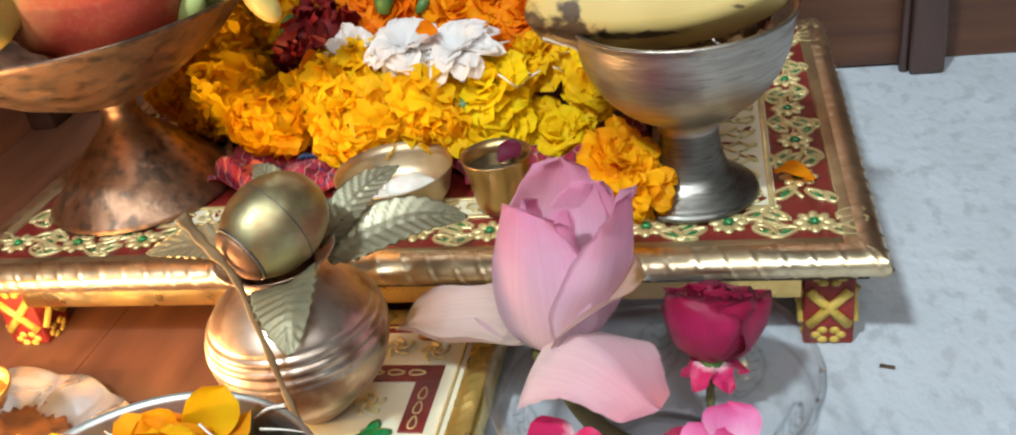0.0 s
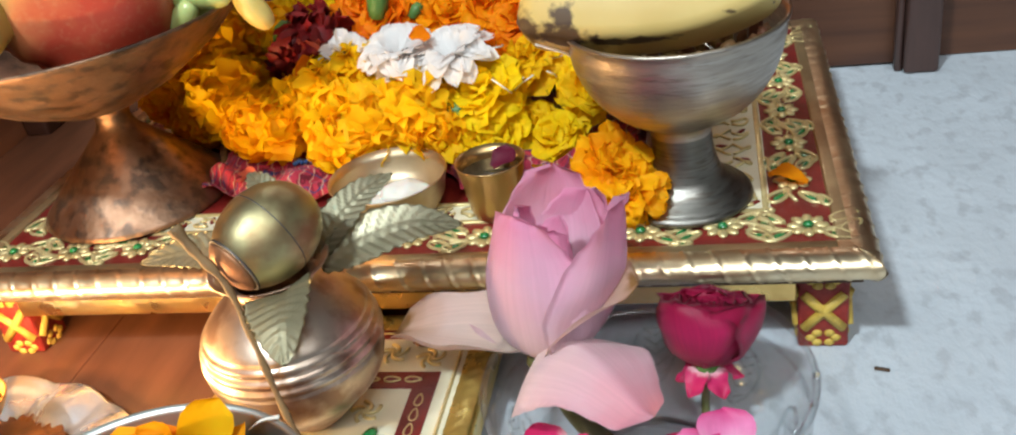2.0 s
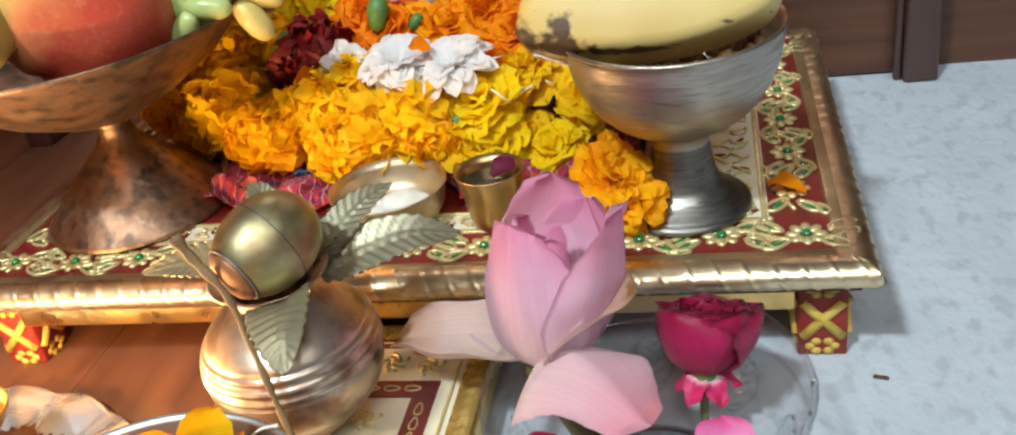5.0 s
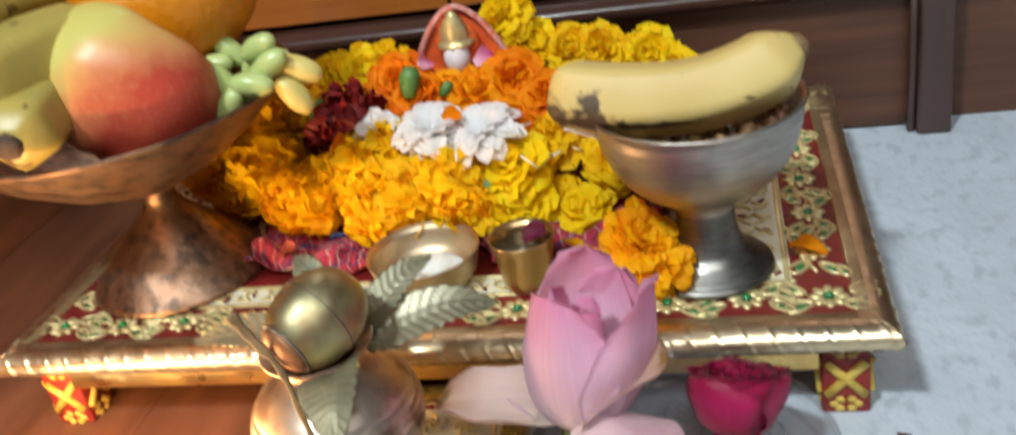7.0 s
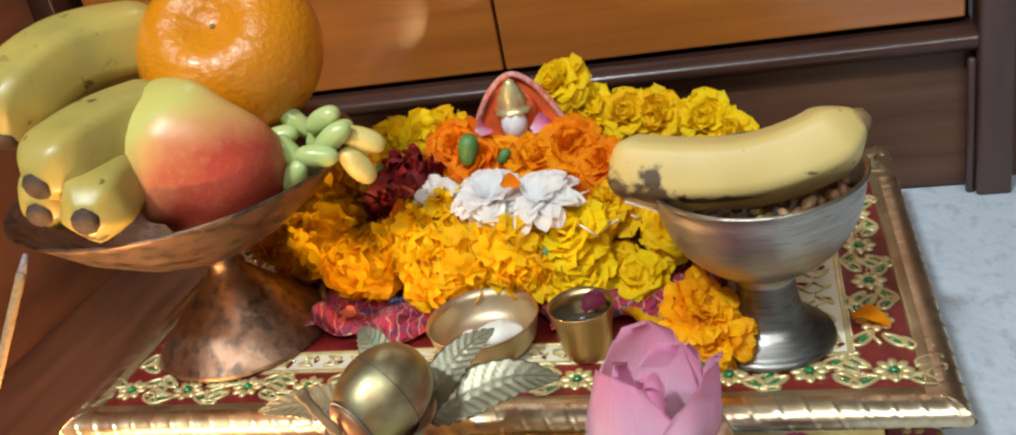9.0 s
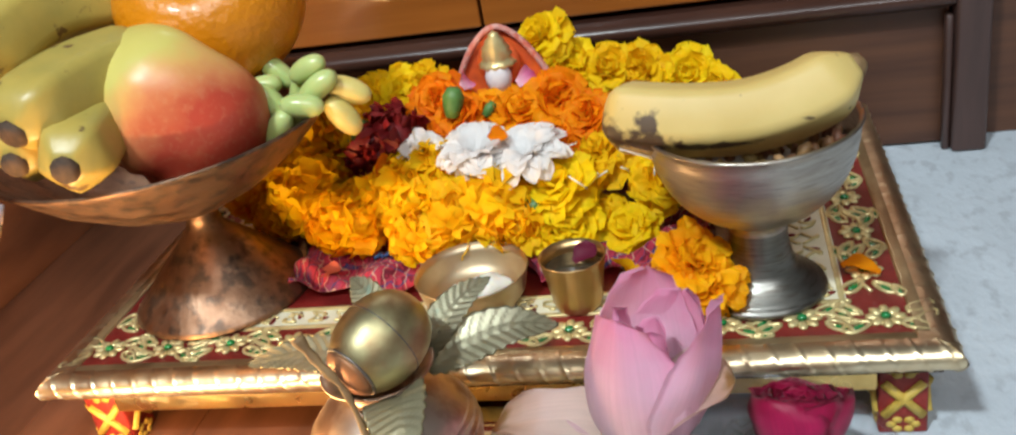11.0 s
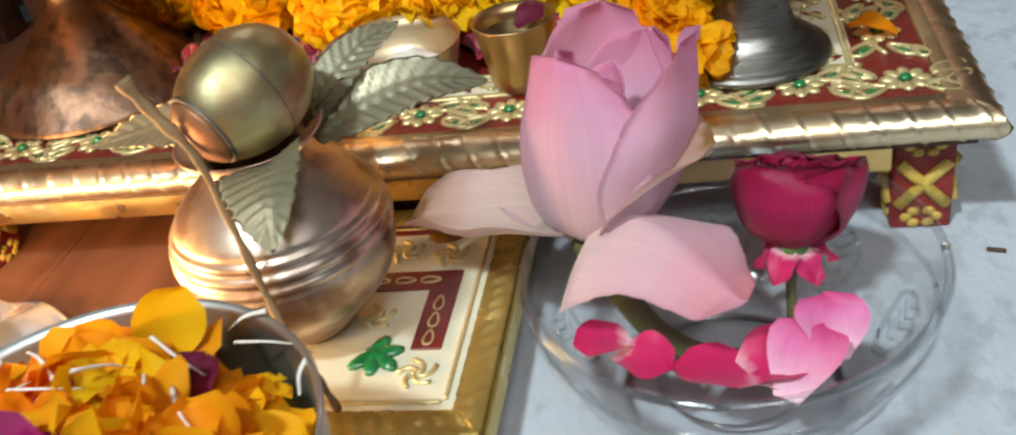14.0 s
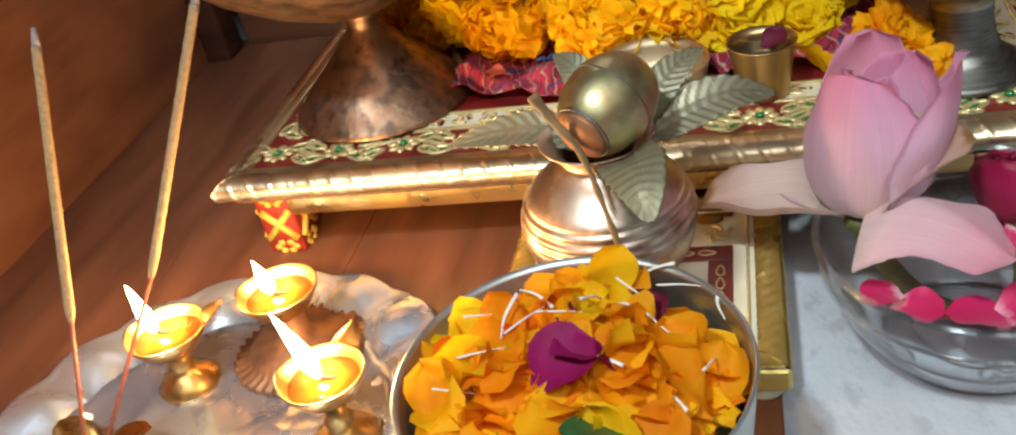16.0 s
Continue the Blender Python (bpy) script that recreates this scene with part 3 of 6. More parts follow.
def petal_bm(fn, m, nu=8, nv=12, thick=0.0, bm=None):
    bm = grid_bm(lambda u, v: m @ fn(u, v), nu, nv, bm, uvs=True)
    if thick:
        bmesh.ops.solidify(bm, geom=bm.faces[:], thickness=thick)
    return bm


# ---------- setting ----------
tagged(part("floor", box_bm(-3.0, 3.0, -3.0, 2.0, -0.05, 0.0), WHITE_FLOOR, smooth=False), "white mottled stone floor", "floor", kind="structure")
board = thing("floor_board", "brown wooden floor boarding beside the white stone", "floor board")
board["kind"] = "structure"
for x0 in (-0.3445, -0.2445, -0.1445, -0.0445):
    part("plank", box_bm(x0 + 0.0001, x0 + 0.0999 if x0 < -0.05 else 0.050, -0.9, 0.2995, 0.0, 0.0015, 0.0004, 1), WOOD_FLOOR, board, smooth=False)
# Unseen shell round the view, its grey set to cut fill and reflections.
for name, b in (("wall_south", (-3, 3, -3.1, -3, 0, 2.7)), ("wall_north", (-3, 3, 2.0, 2.1, 0, 2.7)), ("wall_west", (-3.1, -3, -3, 2, 0, 2.7)), ("wall_east", (3, 3.1, -3, 2, 0, 2.7))):
    tagged(part(name, box_bm(*b), ROOM_GREY, smooth=False), "unseen room wall, grey set to limit bounced light", "wall", kind="structure")
tagged(part("ceiling", box_bm(-3, 3, -3, 2, 2.7, 2.8), ROOM_GREY, smooth=False), "unseen room ceiling, grey set to limit bounced light", "ceiling", kind="structure")

# the cabinet behind the offerings: rail, recessed kick board, drawers, posts
cab = thing("drawer_cabinet", "brown laminate drawer cabinet with dark wooden frame", "cabinet", (0, 0.272, 0))
part("kick_board", box_bm(-0.322, 0.252, 0.016, 0.03, 0.0015, 0.0945, 0.0006, 1), KICK_WOOD, cab, "brown recessed kick board", False)
rail = grid_bm(lambda u, v: Vector((-0.322 + 0.574 * u, 0.012 - 0.011 * math.sin(math.pi * v) ** 0.6, 0.0895 + 0.016 * v)), 20, 10)
part("lower_rail", rail, DARK_WOOD, cab, "dark rounded lower rail")
part("carcass", box_bm(-0.322, 0.252, 0.0305, 0.45, 0.02, 0.75), DARK_WOOD, cab, "", False)
part("rail_shelf", box_bm(-0.322, 0.252, 0.010, 0.030, 0.095, 0.1055), DARK_WOOD, cab, "", False)
for k, (a, b) in enumerate(((-0.320, -0.0305), (-0.0285, 0.247))):
    d = part("drawer_front", box_bm(a, b, 0.013, 0.030, 0.1095, 0.33, 0.0012, 2), DRAWER, cab, "glossy orange-brown drawer front", False)
    part("drawer_front", box_bm(a, b, 0.013, 0.030, 0.334, 0.56, 0.0012, 2), DRAWER, cab, "glossy orange-brown drawer front", False)
part("post", box_bm(0.2522, 0.272, 0.0, 0.024, 0.0, 0.75, 0.0025, 3), POST_WOOD, cab, "dark square corner post")
part("bead", box_bm(0.2475, 0.252, 0.005, 0.012, 0.0, 0.0865, 0.001, 1), POST_WOOD, cab)
part("top_board", box_bm(-0.322, 0.28, -0.002, 0.45, 0.75, 0.775, 0.003, 2), DARK_WOOD, cab, "", False)
part("speck", box_bm(-0.0028, 0.0028, -0.0009, 0.0009, 0.0, 0.0009, 0.0003, 1), BANANA_TIP).matrix_basis = pose(0.2, 0.0, 0.0002, 0, 0, -15)
tagged(bpy.data.objects["speck"], "tiny black chip lying on the white floor", "chip")

sidecab = thing("side_cabinet", "reddish-brown wooden cabinet with a plain side panel", "cabinet", (-0.345, 0, 0))
part("side_panel", box_bm(-0.018, 0.0, -0.55, 0.270, 0.0, 0.75, 0.001, 1), SIDE_WOOD, sidecab, "", False)
part("corner_strip", box_bm(0.0, 0.020, 0.262, 0.288, 0.0, 0.75, 0.003, 2), DARK_WOOD, sidecab, "dark corner strip")
part("body", box_bm(-0.45, -0.019, -0.55, 0.60, 0.0, 0.75), SIDE_WOOD, sidecab, "", False)

beyond = thing("far_cabinet", "brown wooden cabinet panel standing farther back", "cabinet", (0.275, 0.297, 0))
part("panel", box_bm(0.0, 0.6, 0.0, 0.02, 0.0, 0.088, 0.001, 1), KICK_WOOD, beyond, "brown lower panel", False)
# Dark wood set back stands in for the shade inside the opening.
part("recess", box_bm(0.0, 0.6, 0.15, 0.17, 0.088, 0.75, 0.001, 1), DARK_WOOD, beyond, "dark board set back, coloured for the shade in the opening", False)
part("top", box_bm(0.0, 0.6, 0.0, 0.17, 0.60, 0.75, 0.001, 1), DARK_WOOD, beyond, "", False)

# ---------- the low table ----------
X, YB, TOP = 0.2, 0.252, 0.0485
table = thing("low_table", "low wooden offering table clad in gold foil with enamel inlay", "low table")
part("under_board", box_bm(-X + 0.007, X - 0.007, 0.007, YB - 0.007, 0.036, 0.0455), UNDER_WOOD, table, "", False)
part("red_panel", box_bm(-X + 0.014, X - 0.014, 0.014, YB - 0.014, 0.0456, TOP), RED_ENAMEL, table, "dark red enamelled border", False)
part("cream_panel", box_bm(-0.162, 0.162, 0.0405, YB - 0.041, TOP, TOP + 0.0004), CREAM, table, "cream enamelled band", False)
part("centre_panel", box_bm(-0.148, 0.134, 0.0545, YB - 0.068, TOP + 0.0004, TOP + 0.0008), RED_ENAMEL, table, "dark red centre", False)


def moulding(length, seed):
    """A half-round bar along x, clad in foil, with slanting grooves across it."""
    rng = random.Random(seed)
    pitch = 0.0104

    def fn(u, v):
        a = radians(-95 + 200 * v)
        x = length * u
        phase = ((x + 0.010 * v) / pitch) % 1.0
        ridge = 0.00050 * math.exp(-((phase - 0.5) / 0.050) ** 2) - 0.00020 * math.exp(-((phase - 0.60) / 0.05) ** 2)
        r = 0.0058 + ridge + 0.00005 * math.sin(x * 700 + 3 * v) + 0.00006 * math.sin(x * 130 + turn_phase)
        return Vector((x, 0.0085 - r * 1.4 * math.cos(a), 0.0440 + r * math.sin(a)))
    turn_phase = rng.uniform(0, 6)
    nu = int(length / 0.0006)
    return grid_bm(fn, nu, 14)


for ax, ay, turn, ln in ((-X, 0, 0, 2 * X), (X, 0, 90, YB), (X, YB, 180, 2 * X), (-X, YB, 270, YB)):
    bm = moulding(ln, turn)
    for v in bm.verts:
        if v.co.x < 0.012:
            v.co.x = max(v.co.x, v.co.y)
        if v.co.x > ln - 0.012:
            v.co.x = min(v.co.x, ln - v.co.y)
    ob = part("moulding", bm, MOULD_GOLD, table, "rounded gold moulding with slanting grooves")
    ob.matrix_basis = pose(ax, ay, 0, 0, 0, turn)
    ob = part("corner_block", box_bm(0.0085, 0.0160, 0.0085, 0.0160, 0.0430, 0.0497, 0.0010, 2), MOULD_GOLD, table, "", False)
    ob.matrix_basis = pose(ax, ay, 0, 0, 0, turn)
    ob = part("ledge", box_bm(0.0150, ln - 0.0150, 0.0085, 0.0158, 0.0440, 0.0495, 0.0010, 2), LEDGE, table, "worn brown-gold inner ledge")
    ob.matrix_basis = pose(ax, ay, 0, 0, 0, turn)
    ob = part("apron", box_bm(0.0305, ln - 0.0305, 0.0100, 0.0150, 0.0255, 0.0400, 0.001, 2), GOLD, table, "crinkled gold foil apron")
    ob.matrix_basis = pose(ax, ay, 0, 0, 0, turn)
    ob = part("gold_line", box_bm(0.038, ln - 0.038, 0.0385, 0.0410, TOP - 0.0005, TOP + 0.0009, 0.0004, 1), VINE_GOLD, table)
    ob.matrix_basis = pose(ax, ay, 0, 0, 0, turn)
for b in ((-0.150, 0.136, 0.0530, 0.0550), (0.1335, 0.1360, 0.0550, YB - 0.068), (-0.1500, -0.1475, 0.0550, YB - 0.068)):
    part("gold_line", box_bm(*b, TOP, TOP + 0.0014, 0.0004, 1), VINE_GOLD, table)



def add_flower(bm, x, y, z, r, petals=8):
    for i in range(petals):
        a = 2 * math.pi * i / petals
        m = Matrix.Translation((x + 0.62 * r * math.cos(a), y + 0.62 * r * math.sin(a), z)) @ Matrix.Rotation(a, 4, "Z")
        bmesh.ops.create_uvsphere(bm, u_segments=8, v_segments=5, radius=1, matrix=m @ Matrix.Diagonal((0.40 * r, 0.27 * r, 0.0011, 1)))


def add_leaf_ring(bm, x, y, z, ang, ln, wire=0.00095):
    pts = []
    for i in range(13):
        a = 2 * math.pi * i / 12
        px, py = ln * 0.5 * math.cos(a), ln * 0.22 * math.sin(a) * (1 - 0.35 * math.cos(a))
        pts.append((x + px * math.cos(ang) - py * math.sin(ang), y + px * math.sin(ang) + py * math.cos(ang), z))
    tube(pts, wire, 5, bm)


def border(length, count, seed):
    """A creeping vine with flowers along x; returns its gold, its gems and their places."""
    rng = random.Random(seed)
    vine, gems = bmesh.new(), bmesh.new()
    step = length / count
    spine = [(i * length / (count * 8), 0.0052 * math.sin(2 * math.pi * i / 8 * 0.5), 0.0003) for i in range(count * 8 + 1)]
    tube(spine, 0.0009, 5, vine)
    flowers = []
    for i in range(count):
        x = (i + 0.5) * step
        s = 1 if i % 2 else -1
        flowers.append((x, -0.0005 * s))
        for dx, dy, an, ln in ((0.50, -0.0015 * s, 0.9 * s, 0.0090), (-0.50, 0.0105 * s, 0.2, 0.0070), (-0.36, -0.0065 * s, 0.5 * s, 0.0105), (0.34, -0.0068 * s, -0.5 * s, 0.0098), (-0.42, 0.0055 * s, -0.6 * s, 0.0092), (0.44, 0.0060 * s, 0.7 * s, 0.0095)):
            an += rng.uniform(-0.25, 0.25)
            ln *= 1.22
            add_leaf_ring(vine, x + dx * step, dy, 0.0003, an, ln)
            m = Matrix.Translation((x + dx * step, dy, 0.0)) @ Matrix.Rotation(an, 4, "Z") @ Matrix.Diagonal((ln * 0.30, ln * 0.13, 0.0007, 1))
            bmesh.ops.create_uvsphere(gems, u_segments=8, v_segments=5, radius=1, matrix=m)
            tube([(x + dx * step, dy, 0.0002), (x + dx * 0.6 * step, dy * 0.3, 0.0002)], 0.0005, 4, vine)
    return vine, gems, flowers


for ax, ay, turn, ln, n, seed in ((-0.191, 0.0275, 0, 0.382, 12, 1), (X - 0.0275, 0.046, 90, 0.168, 5, 2), (0.191, YB - 0.0275, 180, 0.382, 12, 3), (-X + 0.0275, YB - 0.038, 270, 0.168, 4, 4)):
    vine, gems, flowers = border(ln, n, seed)
    v = part("vine", vine, VINE_GOLD, table, "raised gold vine")
    v.matrix_basis = pose(ax, ay, TOP, 0, 0, turn)
    g = tagged(part("vine_gem", gems, GREEN_GEM, table, "small green enamel drops"), kind="stuff")
    g.matrix_basis = pose(ax, ay, TOP, 0, 0, turn)
    for fx, fy in flowers:
        bm = bmesh.new()
        add_flower(bm, 0, 0, 0.0006, 0.0080)
        f = part("inlay_flower", bm, VINE_GOLD, table, "raised gold flower")
        f.matrix_basis = pose(ax, ay, TOP, 0, 0, turn) @ pose(fx, fy, 0)
        bm = bmesh.new()
        bmesh.ops.create_uvsphere(bm, u_segments=10, v_segments=6, radius=1, matrix=Matrix.Translation((0, 0, 0.0012)) @ Matrix.Diagonal((0.0021, 0.0021, 0.0014, 1)))
        part("gem", bm, GREEN_GEM, f, "green gem")
# scrolls on the cream band
rng = random.Random(11)
for ax, ay, turn, ln, wide in ((-0.158, 0.0470, 0, 0.316, 0.0042), (0.1485, 0.045, 90, YB - 0.09, 0.0095), (-0.1555, YB - 0.045, 270, YB - 0.09, 0.0042)):
    bm, red = bmesh.new(), bmesh.new()
    n = int(ln / 0.0125)
    for i in range(n):
        x = (i + 0.5) * ln / n
        for s in (-1, 1):
            pts = [(x + 0.0060 * (k / 11 - 0.4) + 0.0022 * math.cos(s * k * 0.75 + i), wide * s * math.sin(k * 0.29) * 0.75 + 0.0006 * s, 0.0006) for k in range(12)]
            tube(pts, 0.0007, 5, bm)
        m = Matrix.Translation((x + 0.004, (1 if i % 2 else -1) * wide * 0.45, 0.0004)) @ Matrix.Rotation(rng.uniform(0, 3), 4, "Z") @ Matrix.Diagonal((0.0034, 0.0012, 0.0006, 1))
        bmesh.ops.create_uvsphere(red, u_segments=8, v_segments=4, radius=1, matrix=m)
    a = tagged(part("scroll", bm, VINE_GOLD, table, "raised gold scrollwork"), kind="stuff")
    b = tagged(part("red_dab", red, RED_ENAMEL, table), kind="stuff")
    a.matrix_basis = b.matrix_basis = pose(ax, ay, TOP + 0.0004, 0, 0, turn)


def table_leg(x, y):
    leg = part("leg", box_bm(-0.0095, 0.0095, -0.0095, 0.0095, 0.0015 if x < 0 else 0.0, 0.036, 0.0012, 2), LEG_RED, table, "square red leg")
    leg.location = (x, y, 0)
    for turn in (0, 90, 180, 270):
        bm = bmesh.new()
        for s in (1, -1):
            tube([(-0.0075 * s, -0.0095, 0.0080), (0, -0.0097, 0.0160), (0.0075 * s, -0.0095, 0.0240)], 0.0021, 6, bm, 1.0)
        for z in (0.0030, 0.0300):
            for i in range(6):
                a = 2 * math.pi * i / 6
                bmesh.ops.create_uvsphere(bm, u_segments=7, v_segments=5, radius=0.0022, matrix=Matrix.Translation((0.0046 * math.cos(a), -0.0094, z + 0.0026 * math.sin(a))) @ Matrix.Diagonal((1, 0.45, 0.8, 1)))
        ob = part("leg_ornament", bm, LEG_YELLOW, leg, "raised yellow lattice and blossoms")
        ob.matrix_basis = pose(0, 0, 0.0016, 0, 0, turn)


for lx in (-0.180, 0.180):
    for ly in (0.024, YB - 0.024):
        table_leg(lx, ly)

# ---------- the small decorated stool ----------
stool = thing("low_stool", "small cream and red enamelled stool with gold rim", "stool", (-0.0015, -0.0385, 0))
S = 0.0545
part("slab", box_bm(-S, S, -S, S, 0.0095, 0.0178, 0.0006, 1), CREAM, stool, "cream painted slab", False)
for turn in (0, 90, 180, 270):
    bm = grid_bm(lambda u, v: Vector((-S + 2 * S * u, -S + 0.0115 * v, 0.0168 + 0.0022 * math.sin(math.pi * min(1, 0.12 + v * 0.88)) ** 0.5 + 0.0003 * math.sin(u * 120 + 9 * v) * math.sin(math.pi * v))), 80, 8)
    bmesh.ops.solidify(bm, geom=bm.faces[:], thickness=-0.001)
    for v in bm.verts:
        lim = max(0.0, -v.co.y)
        v.co.x = max(-lim, min(lim, v.co.x))
    part("rim", bm, STOOL_GOLD, stool, "gold foil rim").matrix_basis = pose(0, 0, 0, 0, 0, turn)
    part("edge", box_bm(-S, S, -S - 0.0006, -S + 0.004, 0.0080, 0.0175, 0.0008, 1), STOOL_GOLD, stool, "gold foil edge", False).matrix_basis = pose(0, 0, 0, 0, 0, turn)
    bm = bmesh.new()
    tube([(-S + 0.014 + 2 * (S - 0.014) * i / 60, -S + 0.0128 + 0.0003 * (i % 2), 0.0182) for i in range(61)], 0.0007, 5, bm)
    part("bead_line", bm, VINE_GOLD, stool).matrix_basis = pose(0, 0, 0, 0, 0, turn)
    foot = part("foot", lathe([(0, 0.0), (0.006, 0.0), (0.0078, 0.003), (0.0078, 0.0065), (0.006, 0.0098), (0, 0.0098)], 20), CREAM, stool, "rounded painted foot")
    foot.matrix_basis = pose(0, 0, 0, 0, 0, turn) @ pose(0.0455, -0.0455, 0.0)

# red angles with gold loops, green leaves inside them, gold scrolls round them
for s in (1, -1):
    bm = box_bm(*sorted((0.003 * s, 0.036 * s)), 0.0080, 0.0175, 0.0174, 0.0184, 0.0002, 1)
    box_bm(*sorted((0.0265 * s, 0.036 * s)), -0.0200, 0.0080, 0.0174, 0.0184, 0.0002, 1, bm)
    part("red_angle", bm, RED_ENAMEL, stool, "dark red enamel angle", False)
    part("red_bar", box_bm(*sorted((0.004 * s, 0.036 * s)), 0.0385, 0.0440, 0.0174, 0.0184, 0.0002, 1), RED_ENAMEL, stool, "dark red enamel bar", False)
    bm = bmesh.new()
    for i in range(3):
        add_leaf_ring(bm, (0.0090 + 0.0085 * i) * s, 0.0128, 0.0184, 0.0, 0.0066, 0.0004)
        add_leaf_ring(bm, 0.0312 * s, -0.0150 + 0.0080 * i, 0.0184, 1.57, 0.0066, 0.0004)
    tagged(part("gold_loop", bm, VINE_GOLD, stool), kind="stuff")
    bm = bmesh.new()
    for an, ln in ((-2.4, 0.0060), (-1.5, 0.0062), (-0.7, 0.0078), (0.2, 0.0060), (1.3, 0.0050)):
        m = Matrix.Translation(((0.0160 + 0.0035 * math.cos(an)) * s, -0.0215 + 0.0035 * math.sin(an), 0.0182)) @ Matrix.Rotation(an * s if s > 0 else math.pi - an, 4, "Z") @ Matrix.Diagonal((ln, 0.0028, 0.0014, 1))
        bmesh.ops.create_uvsphere(bm, u_segments=10, v_segments=5, radius=1, matrix=m)
    part("green_leaf", bm, GREEN_GEM, stool, "shiny green enamel leaf")
    for cx, cy in ((0.030, 0.0260), (0.014, 0.0290), (0.012, -0.0050), (0.0310, -0.0300)):
        bm = bmesh.new()
        for an in (0.2, 1.4, 2.7, 3.9, 5.1):
            pts = [((cx + 0.0060 * (q / 8) * math.cos(an + q * 0.22)) * s, cy + 0.0060 * (q / 8) * math.sin(an + q * 0.22), 0.0181) for q in range(9)]
            tube(pts, 0.0009, 5, bm)
        part("gold_scroll", bm, VINE_GOLD, stool, "pale gold scrollwork")
bm = bmesh.new()
bmesh.ops.create_uvsphere(bm, u_segments=10, v_segments=6, radius=1, matrix=Matrix.Translation((0.026, 0.037, 0.0180)) @ Matrix.Diagonal((0.0065, 0.0040, 0.0013, 1)))
part("amber_dab", bm, OIL, stool, "amber enamel dab")

# ---------- the pot with its leaves and metal coconut ----------
POT = Vector((-0.0085, -0.045, 0.0184))
pot = thing("kalash_pot", "round bronze ritual pot with ridged belly, set on the stool", "pot", POT)
ctrl = [(0.0105, 0.0), (0.0142, 0.0034), (0.0224, 0.0122), (0.0298, 0.0205), (0.0329, 0.0305), (0.0328, 0.0390), (0.0294, 0.0468), (0.0230, 0.0534), (0.0172, 0.0578), (0.0146, 0.0602), (0.0142, 0.0618)]
prof = [(0, 0.0)]
for p in smooth_path([(r, z, 0) for r, z in ctrl], 12):
    r, z = p.x, p.y
    k = (z - 0.0400) / 0.00115
    if abs(k) < 5.2:
        r += 0.0005 * math.cos(k * 1.85)
    prof.append((r, z))
prof += [(0.0152, 0.0634), (0.0184, 0.0662), (0.0212, 0.0682), (0.0215, 0.0687), (0.0209, 0.0691), (0.0176, 0.0668), (0.0138, 0.0636), (0.0126, 0.0605), (0.014, 0.050), (0.014, 0.03), (0, 0.03)]
part("body", lathe([(r * 0.975, z) for r, z in prof], 72), BRONZE, pot)


def metal_leaf(points, width, seed):
    """A pressed metal leaf along its points, ribbed, folded a little along its midrib."""
    pts = smooth_path(points, 14)
    rng = random.Random(seed)
    n = len(pts) - 1
    ref = Vector((0, -0.55, 0.83))

    def fn(u, v):
        i = min(n, int(round(v * n)))
        d = (pts[min(i + 1, n)] - pts[max(i - 1, 0)]).normalized()
        side = d.cross(ref).normalized()
        up = side.cross(d)
        s = 2 * u - 1
        w = width / 2 * (math.sin(math.pi * min(1, 0.06 + 0.94 * v ** 0.8)) ** 0.75 + 0.04)
        w *= 1 + 0.05 * math.sin(v * 70) * abs(s)
        rib = 0.00080 * math.sin(2 * math.pi * (v * 13 - abs(s) * 1.6)) * min(1, abs(s) * 4) * (1 - v * 0.5)
        return pts[i] + side * (w * s) + up * (abs(s) * w * 0.22 + rib + 0.0006 * math.exp(-(s / 0.08) ** 2))
    bm = grid_bm(fn, 16, n)
    bmesh.ops.solidify(bm, geom=bm.faces[:], thickness=0.0004)
    return bm


C = POT
for pts, w in (([(0.008, -0.041, 0.082), (0.022, -0.034, 0.087), (0.038, -0.027, 0.089), (0.054, -0.020, 0.084)], 0.018),
               ([(0.005, -0.038, 0.083), (0.012, -0.030, 0.092), (0.020, -0.020, 0.098), (0.029, -0.010, 0.100)], 0.014),
               ([(0.003, -0.058, 0.083), (0.006, -0.069, 0.089), (0.010, -0.081, 0.087), (0.013, -0.091, 0.079)], 0.022),
               ([(-0.010, -0.044, 0.083), (-0.028, -0.037, 0.086), (-0.048, -0.031, 0.083), (-0.070, -0.028, 0.077)], 0.015),
               ([(-0.006, -0.036, 0.084), (-0.012, -0.026, 0.094), (-0.018, -0.018, 0.101), (-0.026, -0.010, 0.103)], 0.014)):
    leaf = part("leaf", metal_leaf([Vector(p) - C for p in pts], w, len(pts)), LEAF_METAL, pot, "ribbed metal mango leaf with verdigris")

egg = thing("metal_coconut", "aged brass coconut with soldered seam resting in the pot", "ornament", (-0.001, -0.053, 0.1030))
axis = Vector((0.53, 0.80, 0.27)).normalized().to_track_quat("Z", "Y").to_matrix().to_4x4()
bm = bmesh.new()
prof = [(0, -0.0205)] + [(0.0178 * math.cos(radians(a)) ** 0.9, 0.0215 * math.sin(radians(a)) * (1.0 if a < 0 else 1.0)) for a in range(-78, 84, 6)] + [(0, 0.0215)]
lathe(prof, 48, bm)
bmesh.ops.transform(bm, matrix=axis, verts=bm.verts)
part("shell", bm, BRASS_EGG, egg)
egg.scale = (0.88, 0.88, 0.88)
bm = bmesh.new()
lathe([(0, -0.0226), (0.004, -0.0224), (0.0080, -0.0210), (0.0108, -0.0188), (0.0114, -0.0175), (0.010, -0.0165)], 32, bm)
